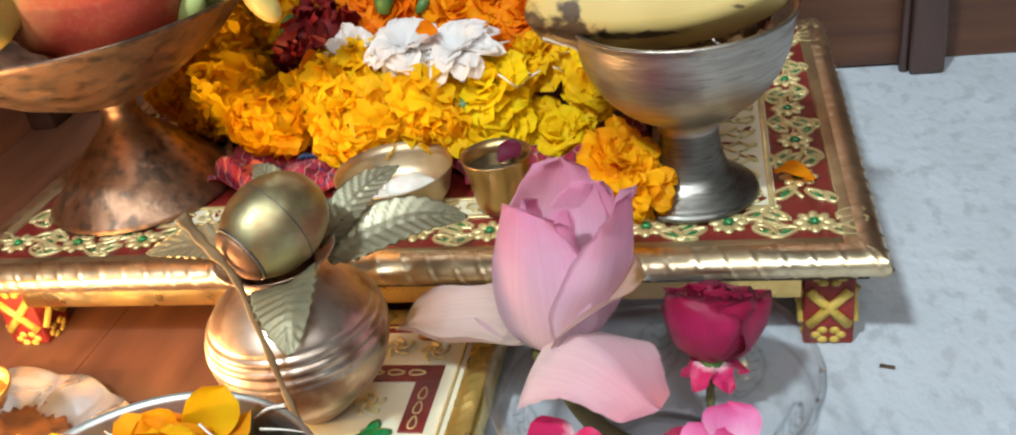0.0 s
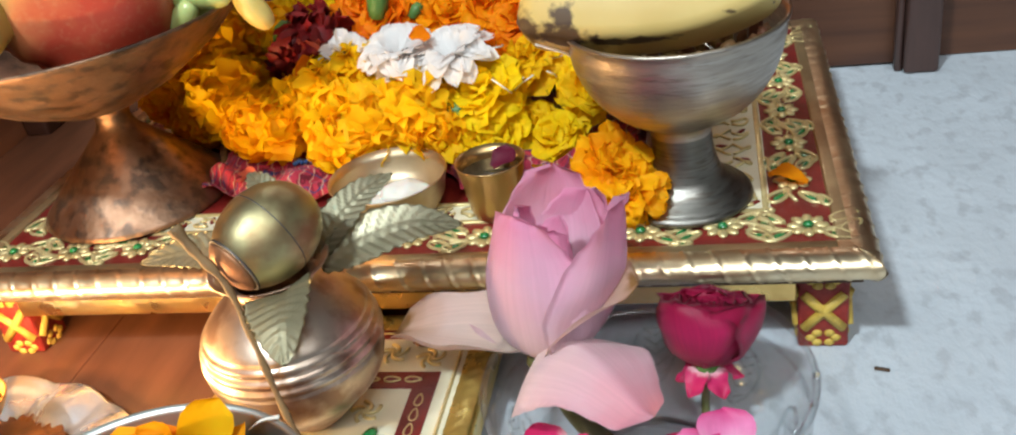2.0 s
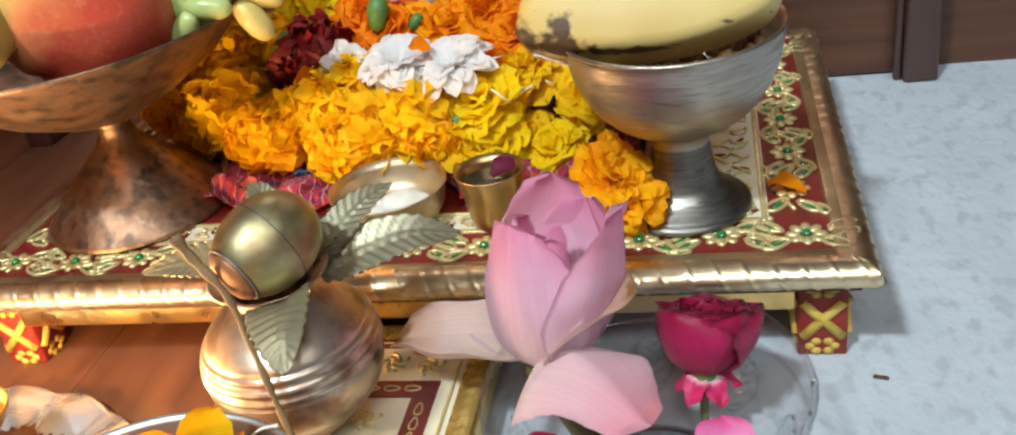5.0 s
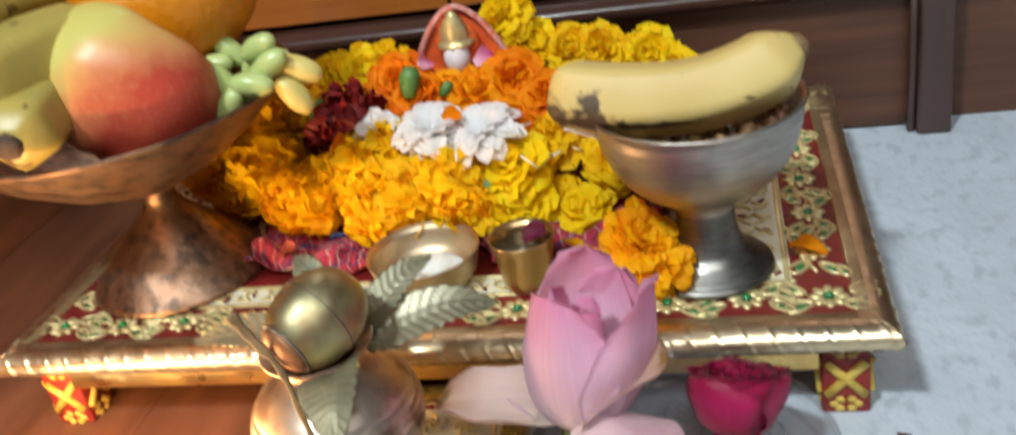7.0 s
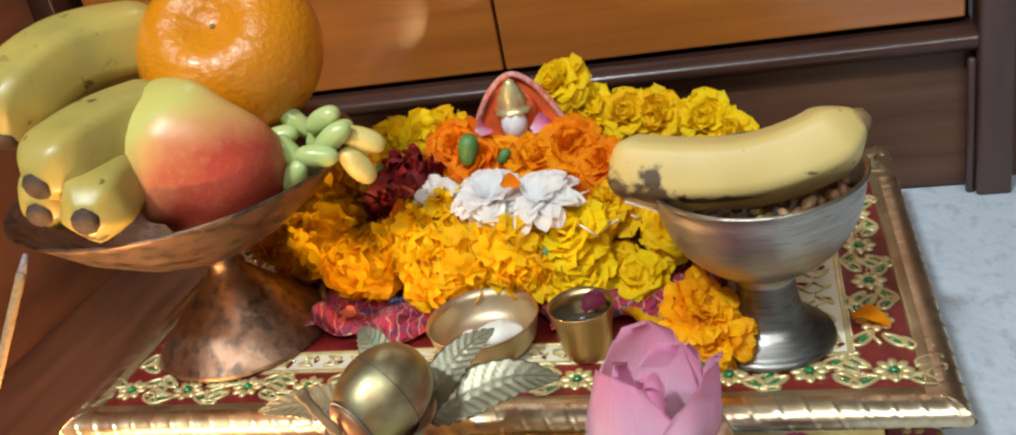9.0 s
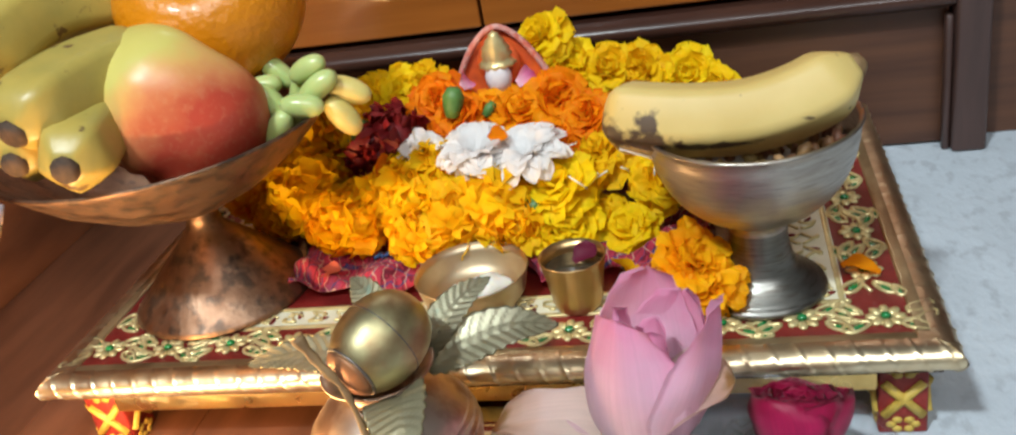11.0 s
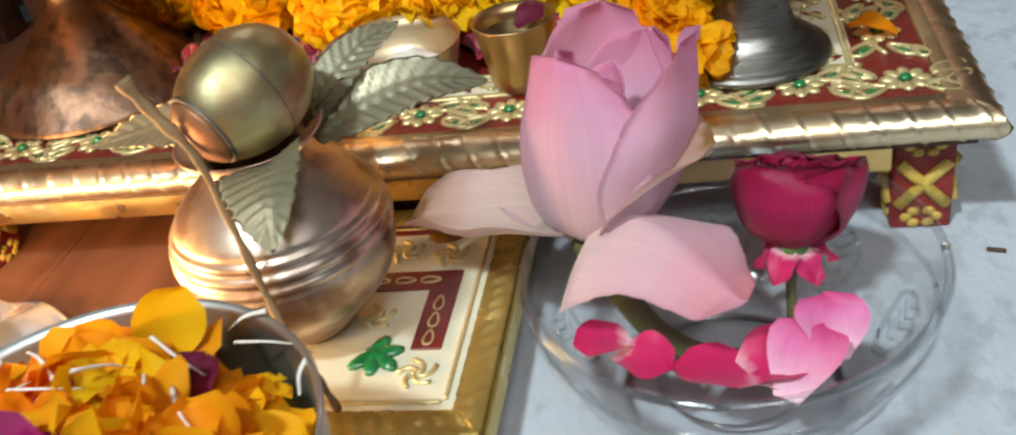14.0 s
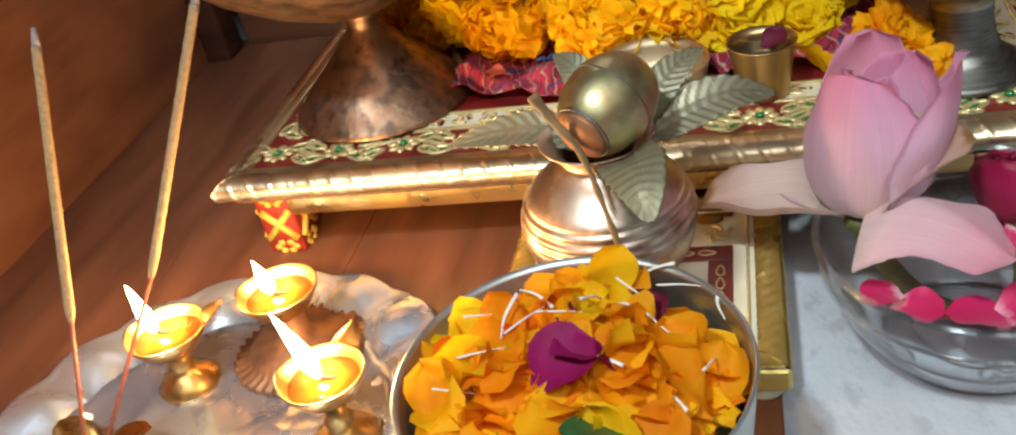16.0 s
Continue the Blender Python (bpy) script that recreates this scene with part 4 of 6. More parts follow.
bmesh.ops.transform(bm, matrix=axis, verts=bm.verts)
part("end_cap", bm, COPPER_CAP, egg, "copper cap at the end")
bm = bmesh.new()
tube([(0.0118 * math.cos(a), 0.0118 * math.sin(a), -0.0168) for a in [2 * math.pi * i / 32 for i in range(33)]], 0.0006, 6, bm)
bmesh.ops.transform(bm, matrix=axis, verts=bm.verts)
part("cap_seam", bm, SOLDER, egg, "dark solder seam")
bm = bmesh.new()
tube([(0.01785 * math.cos(a), 0.01785 * math.sin(a), 0.0012) for a in [2 * math.pi * i / 48 for i in range(49)]], 0.00022, 5, bm)
bmesh.ops.transform(bm, matrix=axis, verts=bm.verts)
part("middle_seam", bm, SOLDER, egg, "thin dark seam")

twig = thing("dry_twig", "dry brown twig leaning against the bronze pot", "twig")
tp = smooth_path([(-0.0222, -0.0692, 0.1165), (-0.0165, -0.0705, 0.1070), (-0.0092, -0.0720, 0.0955), (-0.0030, -0.0775, 0.0750), (0.0030, -0.0830, 0.0520), (0.0085, -0.0850, 0.0340), (0.0115, -0.0850, 0.0205)], 8)
part("stalk", tube(tp, lambda t: 0.0011 + 0.0006 * math.exp(-((t - 0.2) / 0.08) ** 2) + 0.00025 * math.sin(60 * t) + (0.0012 * (0.16 - t) / 0.16 if t < 0.16 else 0), 8, None, 0.7), TWIG, twig)

# ---------- the fruit stand and its fruit ----------
T0 = TOP + 0.0010
PL = Vector((-0.137, 0.075, T0))
stand = thing("fruit_stand", "tarnished copper footed dish heaped with fruit", "fruit dish", PL)
foot = [(0, 0.0), (0.0450, 0.0), (0.0456, 0.0012), (0.0436, 0.0032), (0.0300, 0.0175), (0.0180, 0.0295), (0.0102, 0.0375), (0.0082, 0.0420), (0.0084, 0.0455), (0.0105, 0.0485), (0, 0.0485)]
part("foot", lathe(foot, 64), COPPER_PLATE, stand, "flared conical copper foot", loc=(0.0025, 0.001, 0))
dish = [(0, 0.0466), (0.0100, 0.0466), (0.0220, 0.0500), (0.0420, 0.0600), (0.0620, 0.0740), (0.0790, 0.0910), (0.0828, 0.0940), (0.0832, 0.0950), (0.0822, 0.0957), (0.0785, 0.0935), (0.0610, 0.0775), (0.0410, 0.0630), (0.0200, 0.0530), (0, 0.0520)]
part("dish", lathe([(r, 0.0957 - 0.96 * (0.0957 - z)) for r, z in dish], 96), COPPER_PLATE, stand, "wide shallow copper dish")


def banana(name, label, points, r, mat, tips=(True, False), group="bananas in the dish", blunt=0.36):
    b = thing(name, label, "banana", points[0], group)
    base = Vector(points[0])
    pts = smooth_path([Vector(p) - base for p in points], 10)

    def rad(t):
        e = min(1.0, t / blunt)
        f = min(1.0, (1 - t) / 0.14)
        return r * (0.36 + 0.64 * math.sin(e * math.pi / 2) ** 0.8) * (0.45 + 0.55 * math.sin(f * math.pi / 2))
    part("peel", tube(pts, rad, 30, None, 1.0, lambda a: 1 + 0.065 * math.cos(5 * a) + 0.022 * math.cos(10 * a)), mat, b)
    for end, want in ((0, tips[0]), (1, tips[1])):
        if want:
            p = pts[0] if end == 0 else pts[-1]
            d = (pts[0] - pts[1]).normalized() if end == 0 else (pts[-1] - pts[-2]).normalized()
            part("tip", tube([p - d * 0.001, p + d * 0.0008, p + d * 0.0022, p + d * 0.003], lambda t: r * 0.40 * (1 - 0.35 * t * t), 10), BANANA_TIP, b, "blackened blossom end")
    return b


banana("banana", "short ripe banana with a black blossom end", [(-0.1252, -0.0144, 0.1604), (-0.1280, -0.0014, 0.1613), (-0.1335, 0.0219, 0.1641), (-0.1401, 0.0498, 0.1678)], 0.0147, BANANA)
banana("banana", "short ripe banana with a black blossom end", [(-0.1447, -0.0098, 0.1752), (-0.1419, 0.0042, 0.1790), (-0.1335, 0.0293, 0.1817), (-0.1168, 0.0572, 0.1808)], 0.0158, BANANA)
banana("banana", "short ripe banana with a black blossom end", [(-0.1568, -0.0014, 0.1594), (-0.1568, 0.0107, 0.1622), (-0.1540, 0.0386, 0.1669), (-0.1475, 0.0665, 0.1715)], 0.0147, BANANA)
banana("banana", "short ripe banana with a black blossom end", [(-0.189, 0.030, 0.183), (-0.186, 0.045, 0.196), (-0.172, 0.075, 0.205), (-0.140, 0.110, 0.200)], 0.0190, BANANA)

orange = thing("orange", "large shiny orange with a dimpled top", "orange", (-0.1085, 0.100, 0.1915), rot=(44, 14, 0))
orange.scale = (0.95, 0.95, 0.95)
prof = []
for i in range(0, 33):
    a = math.pi * i / 32
    k = 0.0125 * math.exp(-((i - 32) / 3.4) ** 2) + 0.0035 * math.exp(-((i - 32) / 8.0) ** 2)
    prof.append((0.0460 * math.sin(a) if 0 < i < 32 else 0, -0.0400 * math.cos(a) - k))
part("peel", lathe(prof, 64, None, lambda a, r, z: (r * (1 + 0.012 * math.sin(9 * a + math.sin(2 * a)) * max(0, z / 0.04) ** 3), z + 0.0004 * math.sin(10 * a) * max(0, z / 0.04) ** 3)), ORANGE_PEEL, orange)
part("navel", lathe([(0, 0.0232), (0.0010, 0.0236), (0.0014, 0.0246), (0.0006, 0.0250), (0, 0.0250)], 12), TWIG, orange, "dry brown stem scar")

apple = thing("apple", "red and yellow-green apple lying on its side", "apple", (-0.1125, 0.0500, 0.1572))
turned = Matrix.Diagonal((1.09, 1.0, 1.02, 1)) @ pose(0, 0, 0, -22, 48, 20) @ Matrix.Scale(0.88, 4)
prof = []
for i in range(0, 37):
    a = math.pi * i / 36
    r = 0.0425 * math.sin(a) ** 0.88 * (1 + 0.06 * math.cos(a) * -1)
    z = -0.0385 * math.cos(a)
    z -= 0.0125 * math.exp(-((i - 36) / 4.5) ** 2)
    z += 0.0060 * math.exp(-(i / 3.2) ** 2)
    prof.append((r if 0 < i < 36 else 0, z))
bm = (lathe(prof, 72, None, lambda a, r, z: (r * (1 + 0.035 * math.sin(2 * a + 0.6) + 0.022 * math.sin(5 * a) * (1 if z < 0 else 0.5)), z + 0.0016 * math.sin(5 * a + 1) * (1 if z < -0.02 else 0.2))))
bmesh.ops.transform(bm, matrix=turned, verts=bm.verts)
part("skin", bm, APPLE, apple)
part("stem", tube([(0, 0, 0.024), (0.0008, 0, 0.030), (0.002, 0.0006, 0.0345)], 0.0011, 7), TWIG, apple, "short brown stem").matrix_basis = turned


def grape(loc, turn, mat, label, ln=0.0128, r=0.0064):
    g = part("grape", lathe([(0, -ln)] + [(r * math.cos(radians(a)) ** 0.8, ln * math.sin(radians(a))) for a in range(-80, 81, 10)] + [(0, ln)], 20), mat)
    g.matrix_basis = pose(*loc, *turn)
    return tagged(g, label, "grape", "grapes in the dish")


for p, turn in (((-0.0580, 0.0720, 0.1620), (0, 66, -8)), ((-0.0525, 0.0660, 0.1555), (0, 60, 12)), ((-0.0590, 0.0590, 0.1500), (0, 100, 6)), ((-0.0740, 0.0620, 0.1520), (0, 150, 5)),
                ((-0.0830, 0.0740, 0.1550), (0, 80, 10)), ((-0.0715, 0.0570, 0.1420), (0, 45, -10)), ((-0.0785, 0.0850, 0.1580), (0, 140, 0)), ((-0.0650, 0.0790, 0.1530), (0, 35, 20)),
                ((-0.0660, 0.0660, 0.1440), (0, 70, -20)), ((-0.0620, 0.0880, 0.1490), (0, 75, 30))):
    grape(p, turn, GRAPE, "plump pale green grape in the copper dish", 0.0098, 0.0053)
for p, turn in (((-0.0430, 0.0750, 0.1495), (0, 118, 10)), ((-0.0462, 0.0700, 0.1395), (0, 150, 15))):
    grape(p, turn, GRAPE_YELLOW, "long yellowish grape hanging over the dish rim", 0.0105, 0.0058)
grape((-0.1285, 0.060, 0.168), (70, 20, 0), GRAPE_YELLOW, "small yellow grape wedged between the fruit", 0.009, 0.007)

# ---------- the goblet with its banana ----------
GB = Vector((0.1285, 0.0535, T0))
gob = thing("goblet", "brushed nickel goblet with a turned foot", "goblet", GB)
ctrl = [(0.0264, 0.0030), (0.0232, 0.0052), (0.0186, 0.0086), (0.0152, 0.0130), (0.0130, 0.0205), (0.0120, 0.0300), (0.0128, 0.0345), (0.0178, 0.0372), (0.0262, 0.0425), (0.0334, 0.0500), (0.0384, 0.0595), (0.0409, 0.0695), (0.0415, 0.0760)]
prof = [(0, 0.0), (0.0268, 0.0), (0.0276, 0.0010), (0.0272, 0.0022)]
for k, p in enumerate(smooth_path([(r, z, 0) for r, z in ctrl], 5)):
    prof.append((p.x - (0.00012 if k % 4 == 2 else 0.0), p.y))
prof += [(0.0423, 0.0772), (0.0424, 0.0782), (0.0412, 0.0786), (0.0400, 0.0760), (0.0375, 0.0605), (0.0325, 0.0515), (0.0240, 0.0445), (0, 0.0430)]
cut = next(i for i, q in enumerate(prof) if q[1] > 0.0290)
part("foot", lathe(prof[:cut + 1], 96), FOOT_NICKEL_DARK, gob, "spreading foot in nickel darkened for its dark reflections")
part("bowl", lathe(prof[cut:], 96), STEEL_GOBLET, gob)
part("rim_bead", tube([(0.0419 * math.cos(a), 0.0419 * math.sin(a), 0.0778) for a in [2 * math.pi * i / 96 for i in range(97)]], 0.0009, 8), STEEL_GOBLET, gob, "rounded bright rim")
rng = random.Random(5)
bm = bmesh.new()
for i in range(130):
    a, q = rng.uniform(0, 6.283), 0.0355 * math.sqrt(rng.random())
    m = Matrix.Translation((GB.x + q * math.cos(a), GB.y + q * math.sin(a), T0 + 0.0600 + rng.uniform(-0.003, 0.0055) + 0.004 * (q / 0.036))) @ Euler([rng.uniform(0, 3) for _ in range(3)]).to_matrix().to_4x4()
    bmesh.ops.create_icosphere(bm, subdivisions=1, radius=1, matrix=m @ Matrix.Diagonal((rng.uniform(0.0028, 0.0048), rng.uniform(0.0022, 0.003), rng.uniform(0.0020, 0.003), 1)))
tagged(part("dried_fruit", bm, NUT), "brown and greenish raisins and nuts heaped in the goblet", "dried fruit", kind="stuff")
gb = banana("banana", "pale ripe banana with brown bruises, laid across the goblet", [(0.0730, 0.0520, 0.1360), (0.0840, 0.0480, 0.1350), (0.1050, 0.0440, 0.1335), (0.1280, 0.0435, 0.1335), (0.1500, 0.0470, 0.1380), (0.1670, 0.0530, 0.1455)], 0.0142, BANANA_PALE, (False, False), "", 0.16)
base = Vector((0.0730, 0.0520, 0.1360))
tip = Vector((0.1690, 0.0538, 0.1465)) - base
part("stalk_end", tube([tip - Vector((0.003, 0.001, 0.002)), tip, tip + Vector((0.0016, 0.0004, 0.0012))], lambda t: 0.0065 - 0.0035 * t, 10), TWIG, gb, "cut brown stalk end")

# ---------- marigolds and other blossoms ----------


def pompom(bm, r, count, seed, ln=0.42, flat=0.8, width=0.62, lump=0.18):
    """A ruffled flower head: short frilled petals set all over a ball."""
    rng = random.Random(seed)
    for i in range(count):
        k = (i + 0.5) / count
        z = 1 - 1.72 * k
        a = i * 2.39996 + rng.uniform(-0.3, 0.3)
        d = Vector((math.sqrt(max(0, 1 - z * z)) * math.cos(a), math.sqrt(max(0, 1 - z * z)) * math.sin(a), z))
        q = d.to_track_quat("Z", "Y").to_matrix().to_4x4()
        L, W = r * ln * rng.uniform(0.8, 1.25), r * width * rng.uniform(0.75, 1.25)
        spin = Matrix.Rotation(rng.uniform(0, 6.283), 4, "Z")
        curl = rng.uniform(0.45, 1.15)
        m = Matrix.Translation(Vector((d.x, d.y, d.z * flat)) * r * (0.70 + rng.uniform(-lump, lump) * 0.5)) @ q @ spin @ Matrix.Rotation(rng.uniform(-0.5, 0.5), 4, "X")
        ph = rng.uniform(0, 6.28)

        def fn(u, v, L=L, W=W, curl=curl, ph=ph):
            s = 2 * u - 1
            w = W / 2 * (0.35 + 0.65 * math.sin(min(1, v * 1.15) * math.pi / 2)) * (1 - 0.42 * max(0, (v - 0.5) / 0.5) ** 3)
            return Vector((w * s, L * curl * v * v + 0.16 * W * math.cos(3.2 * s + ph) * v, L * v * (1 - 0.15 * s * s) + 0.05 * L * math.sin(8 * s + ph) * v))
        grid_bm(lambda u, v: m @ fn(u, v), 4, 4, bm)
    core = bmesh.ops.create_icosphere(bm, subdivisions=2, radius=r * 0.84)
    for v in core["verts"]:
        v.co.z *= flat
    return bm


def open_head(bm, r, seed, flat=0.8, broad=1.0):
    """An open double flower head: rings of broad, rounded, wavy petals that rise towards the middle."""
    rng = random.Random(seed)
    for n, lift, ln, out in ((11, -28, 0.80, 0.30), (11, 4, 0.86, 0.26), (10, 30, 0.80, 0.20), (8, 54, 0.68, 0.13), (5, 76, 0.55, 0.05)):
        for i in range(n):
            a = 2 * math.pi * (i + rng.uniform(-0.3, 0.3)) / n + lift
            th = lift + rng.uniform(-20, 20)
            fn = petal_fn(r * ln * rng.uniform(0.85, 1.15), r * rng.uniform(0.70, 0.95) * broad, th + 25, th - 30, rng.uniform(20, 70), r * out, r * 0.10 * lift / 50, 1.9, r * 0.12, rng.randrange(999), notch=rng.uniform(0, 0.5))
            grid_bm(lambda u, v: Matrix.Rotation(a, 4, "Z") @ fn(u, v), 6, 6, bm)
    core = bmesh.ops.create_icosphere(bm, subdivisions=2, radius=r * 0.42)
    for v in core["verts"]:
        v.co.z *= flat
    return bm


def blossom(kind, label, group, r, mat, seed, count=64, flat=0.8, ln=0.42, width=0.62, calyx=True, opened=False, broad=1.0):
    """One flower head at the origin with its green calyx below, to be copied."""
    f = thing(kind, label, "flower", (0, 0, 0), group)
    tagged(part("petals", open_head(bmesh.new(), r, seed, 0.8, broad) if opened else pompom(bmesh.new(), r, count, seed, ln, flat, width), mat, f), kind="stuff")
    if calyx:
        part("calyx", lathe([(0, -1.15 * r), (0.16 * r, -1.15 * r), (0.24 * r, -0.9 * r), (0.30 * r, -0.55 * r), (0.10 * r, -0.4 * r), (0, -0.4 * r)], 10), DARK_GREEN, f, "green calyx")
    return f


def strew(proto, places, rng):
    """Copies of one flower head at places (x, y, z, radius); the first one goes to the first place."""
    r0 = proto["r0"]
    for i, (x, y, z, r) in enumerate(places):
        y, z = y + 0.004, z + 0.002
        m = Matrix.Translation((x, y, z)) @ Matrix.Rotation(rng.uniform(0.35, 1.0), 4, "X") @ Matrix.Rotation(rng.uniform(-0.5, 0.5), 4, "Y") @ Matrix.Rotation(rng.uniform(0, 6.28), 4, "Z")
        ob = proto if i == 0 else proto_copy(proto, m)
        ob.matrix_basis = m @ Matrix.Scale(r / r0, 4)


def proto_copy(proto, m):
    keep = proto.scale.copy()
    ob = copy_thing(proto, m)
    proto.scale = keep
    return ob


rng = random.Random(21)
G = "marigolds heaped round the idol"
for label, mat, seeds, places in (
        ("golden-yellow ruffled marigold head in the heap", MARI_YELLOW, (31, 32), [(-0.094, 0.115, 0.080, 0.023), (-0.040, 0.100, 0.078, 0.021), (-0.015, 0.090, 0.071, 0.021), (0.007, 0.092, 0.076, 0.021), (-0.025, 0.110, 0.084, 0.019), (-0.102, 0.140, 0.096, 0.022),
                                                                           (-0.079, 0.145, 0.097, 0.018), (-0.118, 0.120, 0.066, 0.017), (0.012, 0.115, 0.080, 0.018), (-0.060, 0.120, 0.070, 0.020), (-0.050, 0.140, 0.080, 0.018)]),
        ("amber ruffled marigold head in the heap", MARI_AMBER, (33, 34), [(-0.136, 0.128, 0.078, 0.016), (-0.066, 0.095, 0.072, 0.020), (-0.078, 0.100, 0.068, 0.018), (0.020, 0.084, 0.066, 0.016), (-0.030, 0.084, 0.064, 0.016), (0.000, 0.125, 0.085, 0.018), (0.092, 0.112, 0.078, 0.012)]),
        ("lemon-yellow ruffled marigold head in the garland", MARI_LEMON, (35, 36), [(0.039, 0.095, 0.079, 0.0185), (0.035, 0.083, 0.060, 0.0135), (0.061, 0.112, 0.086, 0.0165), (0.046, 0.088, 0.061, 0.0140), (0.087, 0.100, 0.076, 0.0150), (0.090, 0.108, 0.088, 0.0150), (0.072, 0.086, 0.058, 0.0140), (0.060, 0.096, 0.062, 0.0110)]),
        ("lemon-yellow marigold head of the garland behind", MARI_LEMON, (37, 38), [(0.026, 0.190, 0.128, 0.016), (0.038, 0.190, 0.113, 0.016), (0.058, 0.188, 0.107, 0.015), (0.076, 0.190, 0.103, 0.016), (0.100, 0.190, 0.099, 0.016), (0.114, 0.185, 0.091, 0.015), (-0.068, 0.165, 0.112, 0.016),
                                                                             (-0.052, 0.165, 0.114, 0.016), (-0.037, 0.165, 0.117, 0.014), (0.130, 0.175, 0.075, 0.015), (-0.080, 0.165, 0.090, 0.018)]),
        ("bright orange ruffled marigold head before the idol", MARI_ORANGE, (39, 40), [(-0.026, 0.145, 0.110, 0.016), (-0.012, 0.142, 0.099, 0.015), (0.024, 0.145, 0.101, 0.016), (0.037, 0.140, 0.105, 0.017), (0.052, 0.130, 0.098, 0.015), (-0.014, 0.135, 0.104, 0.016), (0.017, 0.135, 0.102, 0.016),
                                                                              (0.044, 0.122, 0.086, 0.015), (0.064, 0.140, 0.090, 0.015), (0.003, 0.139, 0.1015, 0.0145)])):
    half = (len(places) + 1) // 2
    for seed, chunk in zip(seeds, (places[:half], places[half:])):
        proto = blossom("marigold", label, G, 0.018, mat, seed, 130, 0.88, 0.30, 0.72, opened=mat in (MARI_ORANGE, MARI_LEMON))
        proto["r0"] = 0.018
        if mat is MARI_LEMON:
            chunk = [(x, y, z - (0.005 if "behind" in label else 0), r * 1.0) for x, y, z, r in chunk]
        strew(proto, chunk, rng)
proto = blossom("marigold", "loose yellow-orange marigold head beside the goblet", "", 0.017, LOOSE_AMBER, 51, opened=True, broad=0.68)
proto["r0"] = 0.017
strew(proto, [(0.1010, 0.0385, 0.0650, 0.0185), (0.1085, 0.0325, 0.0590, 0.0145)], random.Random(8))
proto = blossom("maroon_flower", "dark maroon flower head with frilled petals", "maroon flowers", 0.015, DARK_RED, 61, 60, 0.85, 0.5, 0.6)
proto["r0"] = 0.015
strew(proto, [(-0.050, 0.128, 0.100, 0.0155), (-0.060, 0.125, 0.092, 0.013)], random.Random(9))


def white_flower(places):
    """White blossoms of long drooping petals."""
    for k, (x, y, z, r, tilt, turn, n) in enumerate(places):
        bm = bmesh.new()
        rng = random.Random(70 + k)
        for i in range(n):
            a = 2.39996 * i + rng.uniform(-0.2, 0.2)
            q = i / n
            th = 72 - 52 * q + rng.uniform(-12, 12)
            fn = petal_fn(r * (0.70 + 0.35 * q) * rng.uniform(0.88, 1.1), r * rng.uniform(0.48, 0.62), th, th - rng.uniform(55, 105), 60, 0.0015, 0, 1.35, 0.0009, i, notch=0.25)
            petal_bm(fn, Matrix.Rotation(a, 4, "Z"), 6, 7, 0.0, bm)
        f = tagged(part("white_flower", bm, WHITE_PETAL), "white flower with long drooping petals on the marigolds", "flower", "white flowers")
        f.matrix_basis = pose(x, y, z, tilt, 0, turn)


white_flower([(0.000, 0.107, 0.100, 0.021, 14, 10, 44), (0.026, 0.103, 0.0985, 0.021, 18, -20, 44), (-0.028, 0.116, 0.099, 0.014, 40, 40, 16), (-0.035, 0.111, 0.090, 0.012, 50, 70, 12)])

# loose petals lying about


def loose_petal(name, label, loc, turn, ln, wd, mat, seed, lift=(20, -10), wrap=60, cat="petal", group="", ruffle=0.0008):
    bm = petal_bm(petal_fn(ln, wd, lift[0], lift[1], wrap, 0, 0, 1.4, ruffle, seed), pose(-ln / 2, 0, 0), 6, 8)
    p = tagged(part(name, bm, mat), label, cat, group)
    p.matrix_basis = pose(*loc, *turn)
    return p


loose_petal("petal", "single orange marigold petal on the enamelled border", (0.170, 0.060, T0 + 0.0020), (0, 0, 160), 0.017, 0.012, MARI_ORANGE, 1)
loose_petal("petal", "orange marigold petal lying beside the brass cup", (0.0690, 0.056, T0 + 0.0060), (30, -30, 200), 0.018, 0.014, MARI_AMBER, 2, (40, 10))
loose_petal("petal", "orange marigold petal lying beside the brass cup", (0.0760, 0.052, T0 + 0.0050), (20, -20, 120), 0.015, 0.012, MARI_AMBER, 3, (40, 10))
loose_petal("petal", "vivid orange petal on the maroon flower", (-0.0515, 0.1120, 0.0930), (60, 0, 80), 0.015, 0.014, MARI_ORANGE, 4, (30, 10))
loose_petal("petal", "orange petal lying on the white flowers", (0.0120, 0.1000, 0.1100), (50, 20, 80), 0.012, 0.009, MARI_ORANGE, 5, (30, 10))
loose_petal("petal", "peach-coloured petal on the pink cloth", (-0.0760, 0.0720, T0 + 0.0085), (10, 0, 10), 0.014, 0.010, PEACH, 6)
loose_petal("petal", "white petal under the end of the banana", (0.0845, 0.0450, 0.1235), (40, 20, 30), 0.019, 0.016, WHITE_PETAL, 7, (10, -10))
loose_petal("petal", "pink petal tucked beside the idol", (-0.0130, 0.1500, 0.1205), (60, 0, 110), 0.013, 0.012, ROSE_PINK, 18, (40, 0))
loose_petal("petal", "pink petal tucked beside the idol", (0.0200, 0.1500, 0.1195), (60, 0, 70), 0.013, 0.012, ROSE_PINK, 8, (40, 0))
